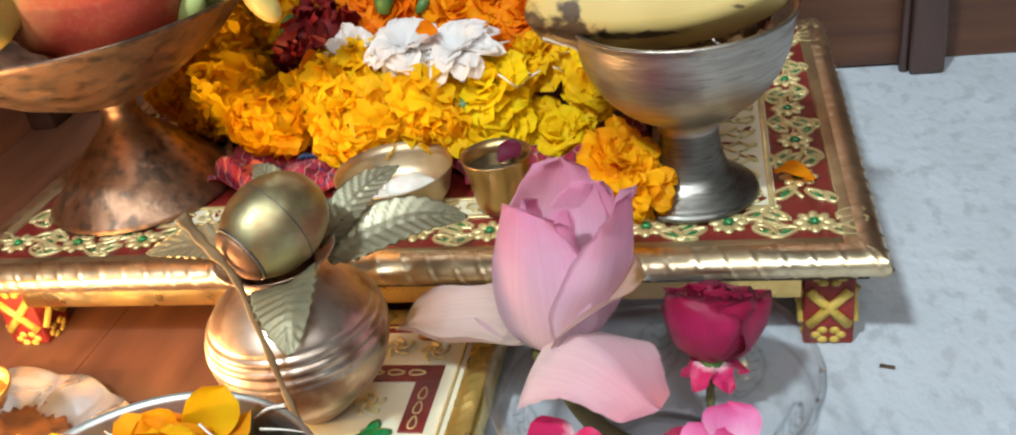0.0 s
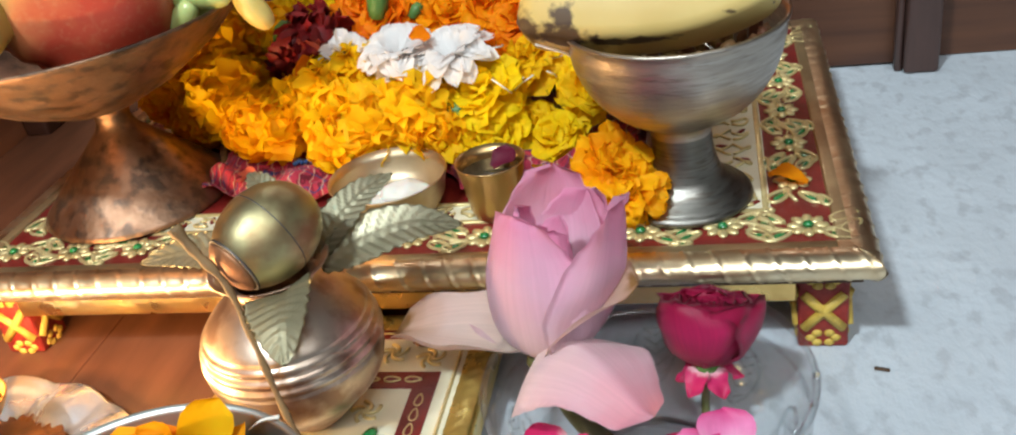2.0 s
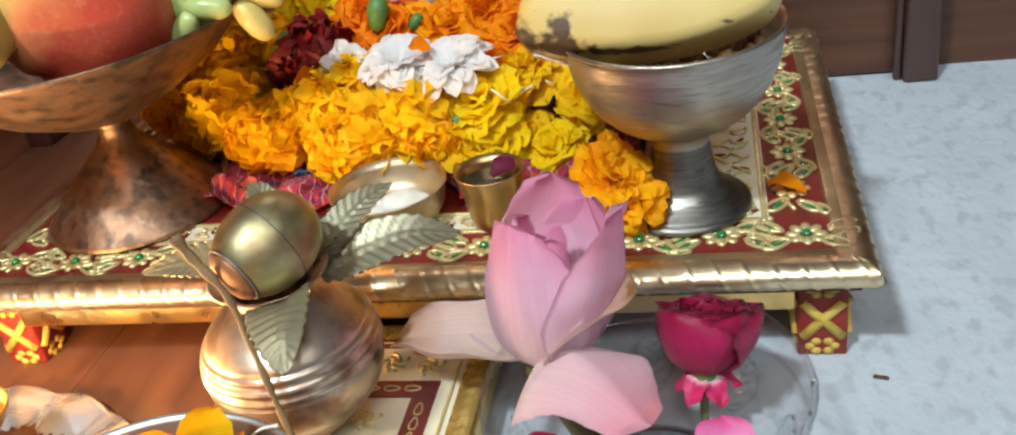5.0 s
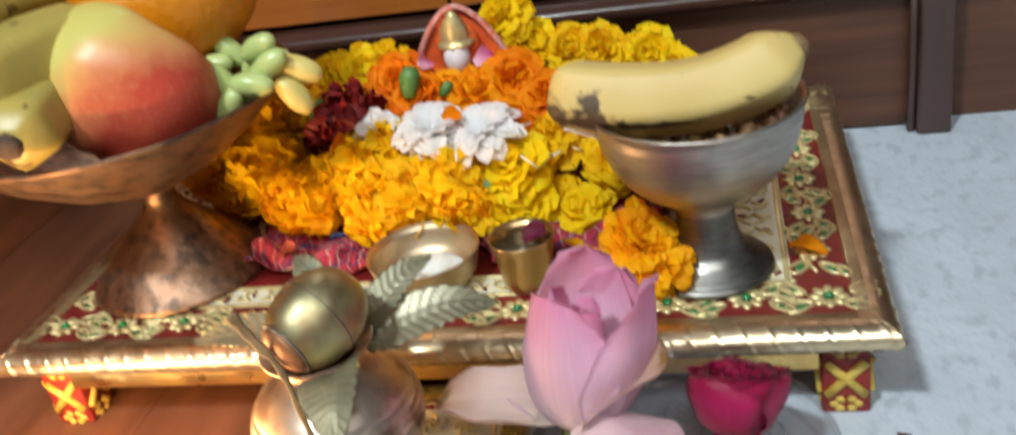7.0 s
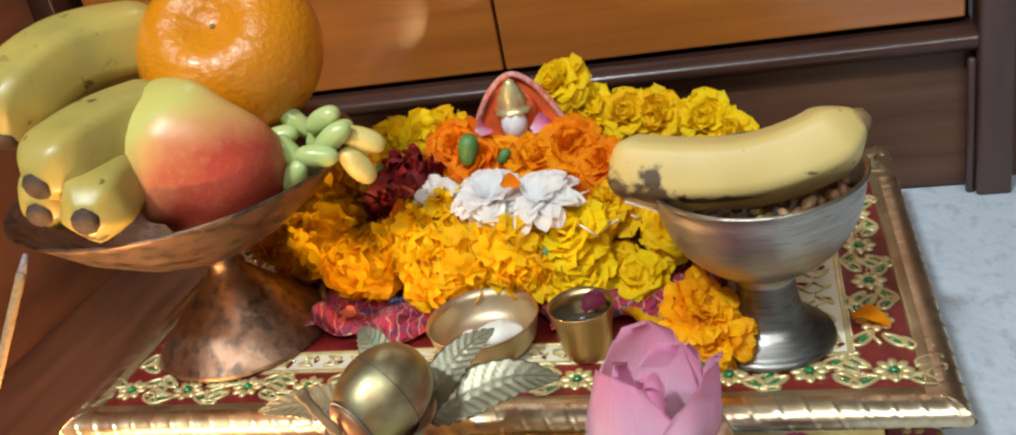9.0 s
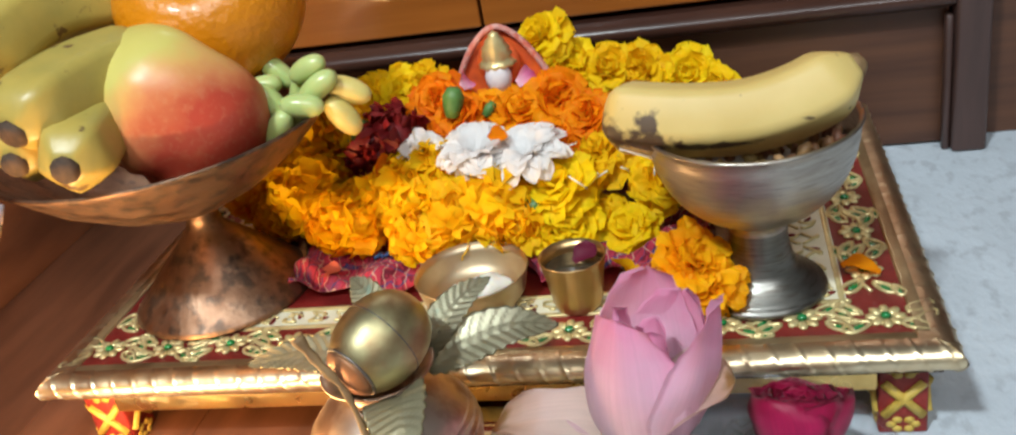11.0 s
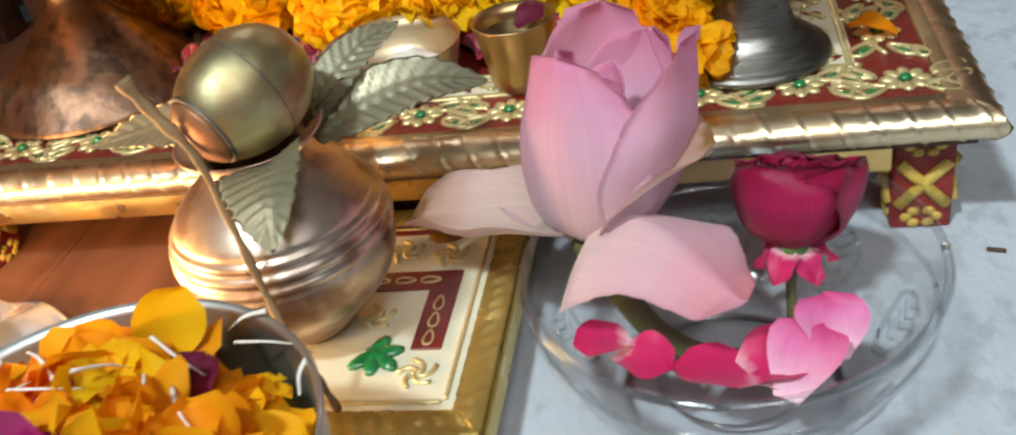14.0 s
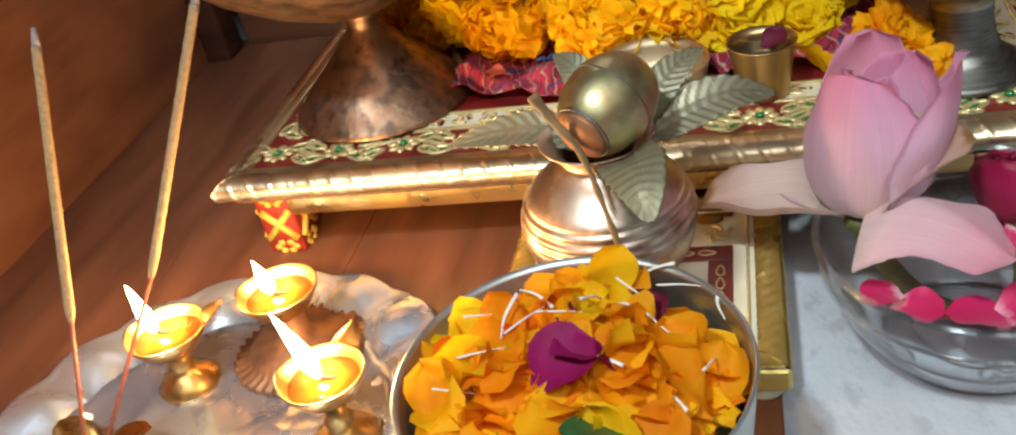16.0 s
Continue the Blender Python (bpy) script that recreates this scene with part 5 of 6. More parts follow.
for k, (loc, ln) in enumerate((((0.0270, 0.0905, 0.0770), 0.0055), ((-0.0130, 0.1300, 0.1190), 0.0055), ((-0.0660, 0.1330, 0.1060), 0.0050), ((0.0040, 0.1330, 0.1120), 0.003), ((0.1045, 0.0330, 0.0555), 0.0050))):
    b = part("flower_bud", lathe([(0, -1.6 * ln), (0.6 * ln, -1.5 * ln), (0.85 * ln, -0.6 * ln), (0.95 * ln, 0.4 * ln), (0.6 * ln, 1.2 * ln), (0, 1.3 * ln)], 14, None, lambda a, r, z: (r * (1 + 0.06 * math.cos(6 * a)), z)), STEM_GREEN)
    tagged(b, "green marigold calyx among the flower heads", "flower bud", "green buds").matrix_basis = pose(*loc, 0, 75 if k == 0 else 15 * k, 10 * k)
rng = random.Random(77)
for i in range(9):
    x, y = rng.uniform(0.045, 0.095), rng.uniform(0.085, 0.115)
    z = 0.090 + rng.uniform(-0.008, 0.010)
    s = tagged(part("floret", tube([(0, 0, 0), (0.003, 0.001, 0.004), (0.005, 0.001, 0.010)], 0.0004, 5), WHITE_FLORET), "thin white floret among the marigolds", "floret", "white florets")
    s.matrix_basis = pose(x, y, z, rng.uniform(20, 70), rng.uniform(-60, 60), rng.uniform(0, 360))

# ---------- the idol: one plain figure, half hidden ----------
bm = bmesh.new()
lathe([(0, 0.0), (0.026, 0.0), (0.024, 0.010), (0.016, 0.030), (0.014, 0.050), (0.006, 0.0600), (0, 0.0600)], 28, bm)
bmesh.ops.create_uvsphere(bm, u_segments=20, v_segments=14, radius=1, matrix=Matrix.Translation((0, -0.004, 0.0685)) @ Matrix.Diagonal((0.0070, 0.0066, 0.0086, 1)))
crown = bmesh.new()
lathe([(0.0084, 0.0734), (0.0098, 0.0746), (0.0088, 0.0760), (0.0070, 0.0786), (0.0080, 0.0796), (0.0066, 0.0820), (0.0072, 0.0830), (0.0048, 0.0858), (0.0052, 0.0866), (0.0026, 0.0892), (0.0028, 0.0902), (0, 0.0920)], 24, crown, lambda a, r, z: (r * (1 + 0.07 * math.cos(12 * a)), z))
arch = tube(smooth_path([(-0.0270, 0.006, 0.050), (-0.0235, 0.006, 0.066), (-0.0125, 0.006, 0.084), (0, 0.006, 0.0920), (0.0125, 0.006, 0.084), (0.0235, 0.006, 0.066), (0.0270, 0.006, 0.050)], 8), 0.0018, 8)
back = grid_bm(lambda u, v: Vector(((u - 0.5) * 0.048 * math.sqrt(max(0.02, 1 - (v * 0.97) ** 2.2)), 0.0075, 0.050 + 0.040 * v)), 12, 10)
halo = bmesh.new()
bmesh.ops.create_uvsphere(halo, u_segments=20, v_segments=10, radius=1, matrix=Matrix.Translation((0, 0.002, 0.0740)) @ Matrix.Diagonal((0.0115, 0.004, 0.0130, 1)))
mats = [IDOL_FACE, VINE_GOLD, IDOL_NET, IDOL_ORANGE]
for k, src in enumerate((crown, arch, back, halo)):
    me = bpy.data.meshes.new("join")
    src.to_mesh(me)
    src.free()
    start = len(bm.faces)
    bm.from_mesh(me)
    bpy.data.meshes.remove(me)
    bm.faces.ensure_lookup_table()
    for f in bm.faces[start:]:
        f.material_index = (1, 2, 3, 3)[k]
idol = tagged(part("idol_statue", bm, mats), "small white idol statue with gold crown and orange backing", "statue")
idol.location = (0.006, 0.160, T0 + 0.002)

# ---------- cloth under the flowers ----------


def cloth_fn(x0, x1, y0, y1, amp, seed, droop=0.0):
    def fn(u, v):
        x, y = x0 + (x1 - x0) * u, y0 + (y1 - y0) * v
        edge = 0.006 * math.sin(u * 17 + seed) * (1 - v) + 0.003 * math.sin(u * 41 + seed * 2) * (1 - v)
        z = amp * (0.5 + 0.5 * math.sin(u * 37 + v * 14 + seed + 2 * math.sin(v * 9))) * (0.4 + 0.6 * (0.5 + 0.5 * math.sin(v * 16 + u * 5))) + 0.6 * amp * (0.5 + 0.5 * noise.noise(Vector((x * 120, y * 160, seed)))) + amp * 0.5 * (0.5 + 0.5 * math.sin(v * 31 + 3 * math.sin(u * 11)))
        z += droop * math.sin(math.pi * min(1, v * 2.2)) ** 2 * (0.55 + 0.45 * math.sin(u * 29 + seed)) + droop * 0.7 * math.sin(math.pi * min(1, max(0, v * 2.2 - 0.7))) ** 2 * (0.5 + 0.5 * math.sin(u * 21))
        y += edge
        for cx, cy, cr in ((0.0020, 0.0530, 0.0300), (0.0500, 0.0470, 0.0185)):
            if (x - cx) ** 2 + (y - cy) ** 2 < cr * cr:
                y = cy + math.sqrt(cr * cr - (x - cx) ** 2) + 0.10 * (y - cy)
        return Vector((x, y, z))
    return fn


bm = grid_bm(cloth_fn(-0.128, 0.110, 0.090, 0.215, 0.0022, 3), 90, 50)
bmesh.ops.solidify(bm, geom=bm.faces[:], thickness=0.0005)
cl = tagged(part("brocade_cloth", bm, CLOTH_RED), "dark red brocade cloth spread under the flowers", "cloth")
cl.location = (0, 0, T0 + 0.0004)
part("braid", tube(smooth_path([(-0.118, 0.140, 0.004), (-0.104, 0.108, 0.0042), (-0.094, 0.090, 0.0045), (-0.085, 0.099, 0.0045), (-0.070, 0.106, 0.0045), (-0.055, 0.110, 0.005)], 8), 0.0028, 8, None, 0.5), CLOTH_GOLD, cl, "gold braid edging")
bm = grid_bm(cloth_fn(-0.096, 0.108, 0.060, 0.120, 0.0046, 7, 0.0078), 120, 40)
bmesh.ops.solidify(bm, geom=bm.faces[:], thickness=0.0005)
pk = tagged(part("pink_cloth", bm, CLOTH_PINK), "crumpled crimson-pink cloth with coloured thread", "cloth")
pk.location = (0, 0, T0 + 0.0010)
for k in range(9):
    part("stitch", tube([(-0.056 + 0.005 * k, 0.085 + 0.002 * math.sin(k), 0.0068), (-0.0535 + 0.005 * k, 0.088 + 0.002 * math.sin(k), 0.0076), (-0.052 + 0.005 * k, 0.086, 0.0068)], 0.0011, 6), BLUE_THREAD, pk, "blue embroidery")

# ---------- small brass bowl and cup ----------
bowl = thing("brass_bowl", "small shallow brass bowl holding sugar lumps", "bowl", (0.0020, 0.0530, T0))
part("wall", lathe([(0, 0.0), (0.0175, 0.0), (0.0205, 0.0015), (0.0235, 0.0060), (0.0250, 0.0125), (0.0258, 0.0165), (0.0262, 0.0168), (0.0256, 0.0172), (0.0245, 0.0125), (0.0228, 0.0065), (0.0195, 0.0022), (0, 0.0016)], 64), BOWL_BRASS, bowl)
for k, (x, y, s, turn) in enumerate(((0.008, 0.053, 0.0105, 20), (-0.004, 0.047, 0.007, 60), (-0.006, 0.056, 0.005, 10), (0.0015, 0.056, 0.006, 75))):
    bm = bmesh.new()
    bmesh.ops.create_icosphere(bm, subdivisions=3, radius=1, matrix=Matrix.Diagonal((s, s * 0.7, s * 0.55, 1)))
    for v in bm.verts:
        v.co *= 1 + 0.30 * noise.noise(v.co * 190 + Vector((k * 5.0, 1, 2)))
    sg = tagged(part("sugar_lump", bm, SUGAR), "irregular white sugar lump in the brass bowl", "sugar lump", "sugar lumps")
    sg.matrix_basis = pose(0.0 + x, y, T0 + 0.0020 + s * 0.5, 10, 5, turn)
cup = thing("brass_cup", "small brass cup with ringed side, filled with water", "cup", (0.0500, 0.0470, T0))
prof = [(0, 0.0), (0.0098, 0.0), (0.0104, 0.0008)]
prof += [(0.0104 + 0.0038 * (z / 0.024) + (0.0002 if (k % 2) else -0.0001), z) for k, z in enumerate([0.003, 0.0045, 0.006, 0.0075, 0.009, 0.0105, 0.012])]
prof += [(0.0138, 0.0205), (0.0146, 0.0243), (0.0149, 0.0248), (0.0144, 0.0251), (0.0134, 0.0205), (0.0096, 0.003), (0, 0.002)]
part("wall", lathe(prof, 56), CUP_BRASS, cup)
part("water", lathe([(0, 0.0185), (0.0128, 0.0185), (0.0128, 0.0190), (0, 0.0190)], 40), DARK_WATER, cup, "still dark water")
loose_petal("petal", "dark plum petal afloat in the brass cup", (0.0550, 0.0520, T0 + 0.0215), (20, -10, 40), 0.012, 0.011, PLUM, 9, (30, 0))

# ---------- the glass bowl with lotus and rose ----------
GC = Vector((0.1170, -0.0580, 0.0))
gbowl = thing("glass_bowl", "clear pressed glass bowl with leaf relief, part filled with water", "bowl", GC)
gbowl.scale = (0.975, 0.975, 1.0)


prof = [(0, 0.0022), (0.0270, 0.0022), (0.0285, 0.0), (0.0310, 0.0), (0.0320, 0.0025), (0.0400, 0.0100), (0.0470, 0.0205), (0.0505, 0.0300), (0.0512, 0.0335), (0.0532, 0.0350), (0.0538, 0.0385), (0.0550, 0.0440), (0.0555, 0.0462), (0.0545, 0.0475), (0.0530, 0.0462),
        (0.0518, 0.0400), (0.0490, 0.0310), (0.0450, 0.0210), (0.0380, 0.0120), (0.0300, 0.0065), (0, 0.0055)]
wallg = part("wall", lathe(prof, 96), GLASS, gbowl)
for name, r, z, w in (("rim", 0.0545, 0.0468, 0.0013), ("step_ring", 0.0530, 0.0345, 0.0008), ("foot_ring", 0.0305, 0.0012, 0.0012), ("base_ring", 0.0210, 0.0060, 0.0006)):
    part(name, tube([(r * math.cos(a), r * math.sin(a), z) for a in [2 * math.pi * i / 96 for i in range(97)]], w, 8), GLASS_EDGE, gbowl, "thick clear glass edge")
for k in range(8):
    a = 2 * math.pi * k / 8
    bm = bmesh.new()
    pts = []
    for i in range(17):
        t = 2 * math.pi * i / 16
        s, zz = 0.0075 * math.sin(t) * (1 - 0.3 * math.cos(t)), 0.0215 - 0.0090 * math.cos(t)
        rr = np.interp(zz, (0.0055, 0.0120, 0.0210, 0.0310), (0.0300, 0.0380, 0.0450, 0.0490)) - 0.0002
        pts.append((rr * math.cos(a + s / rr), rr * math.sin(a + s / rr), zz))
    tube(pts, 0.0007, 5, bm)
    for i in range(5):
        zz = 0.0140 + 0.0033 * i
        rr = np.interp(zz, (0.0055, 0.0120, 0.0210, 0.0310), (0.0300, 0.0380, 0.0450, 0.0490)) - 0.0002
        for s in (-1, 1):
            tube([(rr * math.cos(a), rr * math.sin(a), zz), ((rr + 0.001) * math.cos(a + s * 0.004 / rr), (rr + 0.001) * math.sin(a + s * 0.004 / rr), zz + 0.0030)], 0.0004, 4, bm)
    part("relief_leaf", bm, GLASS_EDGE, gbowl, "raised glass leaf")
wt = part("water", lathe([(0.0472, 0.0276), (0.0466, 0.0271), (0.0450, 0.0270), (0, 0.0270)], 64), WATER, gbowl, "clear still water")

lotus = thing("lotus", "large half-open pink lotus bud on a bent stem", "flower", (0.0805, -0.0420, 0.0390))
tilt = pose(0, 0, 0, -12, 8, 0)
rng = random.Random(3)
for k, (az, ln) in enumerate(((-75, 0.044), (50, 0.047), (170, 0.044))):
    fn = petal_fn(ln, 0.026, 55, 100, 150, 0.001, 0.008, 1.1, 0.0008, k, ease=0.45)
    part("inner_petal", petal_bm(fn, tilt @ Matrix.Rotation(radians(az), 4, "Z"), 14, 20, 0.0005), LOTUS_PINK, lotus, "upright pink petal")
for k, (az, ln, wd, t0, t1, wr, r0, cr) in enumerate(((-128, 0.057, 0.066, -18, 104, 150, 0.0070, 0.06), (-16, 0.065, 0.060, -18, 101, 132, 0.0085, 0.12), (52, 0.060, 0.056, -20, 100, 140, 0.0060, 0.0), (96, 0.067, 0.052, -20, 100, 130, 0.003, 0.0), (178, 0.055, 0.044, -14, 103, 110, 0.002, 0.0))):
    fn = petal_fn(ln, wd, t0, t1, wr, r0, 0.006, 0.80, 0.0022, 20 + k, ease=0.26, crease=cr)
    part("petal", petal_bm(fn, tilt @ Matrix.Rotation(radians(az), 4, "Z"), 20, 30, 0.0005), LOTUS_PINK, lotus, "cupped pink petal")
for az, ln, wd, t0, t1, wr, r0, z0, mat, lab, rf, tp, cr in ((-46, 0.060, 0.054, 44, -40, -45, 0.0040, 0.0125, LOTUS_OUTER, "broad fallen pink petal folded along its middle", 0.0014, 0.42, 0.40), (168, 0.054, 0.042, 2, -6, 145, 0.004, 0.0070, LOTUS_PALE, "pale curling petal with browned edge", 0.0022, 0.62, 0.0),
                                                         (125, 0.040, 0.034, 10, -10, 60, 0.004, 0.0030, LOTUS_OUTER, "pink petal folded back", 0.0012, 0.9, 0.0), (-2, 0.042, 0.046, 58, 24, 70, 0.004, 0.0080, LOTUS_PALE, "pale petal folded outwards", 0.0012, 0.95, 0.0), (70, 0.042, 0.040, 45, 15, 60, 0.004, 0.0060, LOTUS_OUTER, "pink petal folded back", 0.0012, 0.9, 0.0)):
    fn = petal_fn(ln, wd, t0, t1, wr, r0, z0, tp, rf, int(az) + 200, crease=cr)
    part("outer_petal", petal_bm(fn, Matrix.Rotation(radians(az), 4, "Z"), 18, 24, 0.0005), mat, lotus, lab)
part("stem", tube(smooth_path([(0.000, 0.001, 0.004), (0.004, -0.004, -0.006), (0.016, -0.012, -0.020), (0.030, -0.014, -0.0285), (0.0495, -0.013, -0.0320)], 8), lambda t: 0.0040 - 0.0008 * t, 12), LOTUS_STEM, lotus, "dull green bent stem")
part("receptacle", lathe([(0, -0.002), (0.004, -0.001), (0.006, 0.002), (0.005, 0.005), (0, 0.006)], 16), LOTUS_STEM, lotus)

rose = thing("rose", "deep crimson rose standing in the glass bowl", "flower", (0.1360, -0.0330, 0.0308))
for k in range(22):
    q = k / 21
    a = k * 2.4
    ln = 0.023 + 0.007 * q
    fn = petal_fn(ln, 0.015 + 0.020 * q, 75 - 60 * q, 100 - 4 * q, 170 - 40 * q, 0.0005 + 0.0030 * q, 0.001 * (1 - q), 1.4, 0.0005 + 0.0006 * q, 90 + k, ease=1.0 - 0.45 * q)
    part("petal", petal_bm(fn, pose(0, 0, 0, -24, 4, 0) @ Matrix.Diagonal((1.30, 1.30, 0.96, 1)) @ Matrix.Rotation(a, 4, "Z"), 10, 12, 0.0004), ROSE_PETAL, rose)
for k in range(6):
    fn = petal_fn(0.011, 0.009, -10 - 20 * (k % 2), -60, 60, 0.003, 0.0, 0.6, 0.0012, 130 + k)
    part("withered_petal", petal_bm(fn, Matrix.Rotation(k * 1.05, 4, "Z"), 5, 6), ROSE_LOOSE, rose, "withered pink petal under the head")
part("calyx", lathe([(0, -0.008), (0.0022, -0.0075), (0.0036, -0.004), (0.0046, 0.001), (0.003, 0.003), (0, 0.003)], 14), STEM_GREEN, rose, "green calyx")
part("stem", tube(smooth_path([(0, 0, -0.006), (-0.001, -0.003, -0.013), (-0.001, -0.006, -0.0255)], 6), 0.0015, 8), LOTUS_STEM, rose, "thin stem")

for k, (x, y, turn, ln, wd, mat, lift) in enumerate(((0.0840, -0.0720, 200, 0.017, 0.015, ROSE_LOOSE, (35, -10)), (0.0950, -0.0770, 330, 0.018, 0.016, ROSE_LOOSE, (25, -20)), (0.1150, -0.0830, 170, 0.026, 0.020, ROSE_LOOSE, (15, -15)), (0.1350, -0.0800, 60, 0.023, 0.021, ROSE_PINK, (30, 0)),
                                                     (0.1410, -0.0680, 100, 0.018, 0.020, ROSE_PINK, (50, 10)), (0.1270, -0.0790, 20, 0.022, 0.019, ROSE_LOOSE, (20, -10)))):
    loose_petal("rose_petal", "crimson-pink rose petal afloat in the glass bowl", (x, y, 0.0280), (5 * (k % 3), -4, turn), ln, wd, mat, 40 + k, lift, 70, "petal", "petals in the glass bowl", 0.0010)

# ---------- the steel bowl of petals ----------
FB = Vector((-0.0040, -0.1570, 0.0))
fb = thing("steel_bowl", "round stainless steel bowl heaped with flower petals", "bowl", FB)
part("wall", lathe([(0, 0.0), (0.0270, 0.0), (0.0290, 0.0010), (0.0380, 0.0170), (0.0440, 0.0400), (0.0472, 0.0690), (0.0478, 0.0785), (0.0487, 0.0800), (0.0479, 0.0809), (0.0468, 0.0785), (0.0460, 0.0690), (0.0428, 0.0400), (0.0365, 0.0175), (0, 0.0020)], 96), STEEL, fb)
rng = random.Random(17)
heaps = {"orange": (bmesh.new(), HEAP_ORANGE), "yellow": (bmesh.new(), MARI_YELLOW), "deep": (bmesh.new(), MARI_ORANGE)}
core = bmesh.new()
lathe([(0.0440, 0.0520), (0.0400, 0.0610), (0.0310, 0.0695), (0.0190, 0.0745), (0, 0.0770)], 40, core)
for i in range(150):
    a, q = rng.uniform(0, 6.283), math.sqrt(rng.random())
    r = 0.0385 * q
    z = 0.0690 + 0.0170 * (1 - q ** 1.8) + rng.uniform(-0.002, 0.0035)
    pick = rng.random()
    near = 0.5 + 0.5 * noise.noise(Vector((r * math.cos(a) * 45, r * math.sin(a) * 45, 3)))
    key = "yellow" if near + 0.25 * pick - 4.5 * r * math.cos(a) > 0.74 else ("deep" if near + 0.3 * pick < 0.50 else "orange")
    if rng.random() < 0.78:
        ln, wd = rng.uniform(0.015, 0.026), rng.uniform(0.013, 0.021)
        fn = petal_fn(ln, wd, rng.uniform(10, 70), rng.uniform(-50, 40), rng.uniform(30, 90), 0, 0, 1.7, 0.0028, i, notch=rng.uniform(0, 0.4))
        m = Matrix.Translation(FB + Vector((r * math.cos(a), r * math.sin(a), z))) @ Euler((rng.uniform(-0.4, 0.4), rng.uniform(-0.4, 0.4), rng.uniform(0, 6.28))).to_matrix().to_4x4() @ Matrix.Translation((-ln / 2, 0, 0))
        petal_bm(fn, m, 8, 9, 0.0, heaps[key][0])
    else:
        ln, spread = rng.uniform(0.009, 0.014), rng.uniform(0.5, 1.1)
        tuft = Matrix.Translation(FB + Vector((r * math.cos(a), r * math.sin(a), z - 0.001))) @ Euler((rng.uniform(-0.5, 0.5), rng.uniform(-0.5, 0.5), rng.uniform(0, 6.28))).to_matrix().to_4x4()
        for k in range(6):
            fn = petal_fn(ln * rng.uniform(0.8, 1.1), ln * 0.62, 60, 60 - 70 * spread, 60, 0.0005, 0, 1.8, 0.0012, 7 * i + k, notch=rng.uniform(0, 0.4))
            petal_bm(fn, tuft @ Matrix.Rotation(k * 1.05 + rng.uniform(-0.3, 0.3), 4, "Z"), 6, 6, 0.0, heaps[key][0])
for name, lab in (("orange", "amber"), ("yellow", "golden-yellow"), ("deep", "deep orange")):
    tagged(part("petal_heap", heaps[name][0], heaps[name][1]), lab + " marigold petals heaped in the steel bowl", "petals", kind="stuff")
# Dark bed: shade in the gaps between petals is put into its colour.
tagged(part("petal_bed", core, LOTUS_STEM), "dark bed under the petals, coloured as the shade between them", "stalks", kind="stuff").location = FB
for k, (x, y, z, turn, ln) in enumerate(((-0.0010, -0.1690, 0.0910, 30, 0.021), (0.0020, -0.1710, 0.0925, 200, 0.017), (0.0150, -0.1380, 0.0815, 80, 0.013), (-0.0040, -0.1500, 0.0890, 300, 0.010))):
    loose_petal("rose_petal", "magenta rose petal on the marigold petals", (x, y, z), (15, -15, turn), ln, ln * 0.9, MAGENTA if k != 2 else PLUM, 60 + k, (40, -10), 80, "petal", "rose petals in the steel bowl", 0.0012)
for k in range(17):
    a, q = rng.uniform(0, 6.283), rng.uniform(0.1, 1.05)
    r = 0.044 * q
    z = 0.0790 + 0.0150 * (1 - min(1, q) ** 1.8)
    s = part("floret", tube(smooth_path([(-0.006, 0, 0), (0, 0.0007, 0.0009), (0.0070, 0, 0.0003)], 4), lambda t: 0.00022 + 0.00042 * t, 6, None, 0.6), WHITE_FLORET)
    tagged(s, "thin white floret lying on the marigold petals", "floret", "white florets").matrix_basis = pose(FB.x + r * math.cos(a), FB.y + r * math.sin(a), z, rng.uniform(-20, 20), rng.uniform(-45, 10), rng.uniform(0, 360))
loose_petal("leaf", "small dark green leaf among the marigold petals", (0.0080, -0.1900, 0.0855), (20, -10, 200), 0.020, 0.013, DARK_GREEN, 83, (30, 0), 60, "leaf")
loose_petal("petal", "upright yellow marigold petal at the bowl's edge", (0.0020, -0.1190, 0.0840), (50, -40, 60), 0.019, 0.016, MARI_YELLOW, 81, (50, 0), 80)

# ---------- tray, lamps, incense ----------
TR = Vector((-0.1630, -0.1130, 0.0015))
tray = thing("metal_tray", "shiny silver tray with a lobed, embossed border", "tray", TR)


def emboss(a, r, z):
    lobe = 0.0058 * abs(math.sin(9 * a)) ** 1.3 * math.sin(math.pi * min(1, max(0, (r - 0.070) / 0.034)))
    ray = 0.0014 * math.sin(math.pi * min(1, max(0, (r - 0.030) / 0.035))) * abs(math.sin(6 * a + 0.3)) + 0.0007 * math.sin(math.pi * min(1, max(0, (r - 0.012) / 0.02))) * abs(math.sin(4 * a))
    dent = 0.0008 * noise.noise(Vector((r * math.cos(a) * 60, r * math.sin(a) * 60, 2)))
    return (r * (1 + (0.014 * abs(math.sin(9 * a)) if r > 0.09 else 0)), z + lobe + ray + (dent if r > 0.01 else 0))


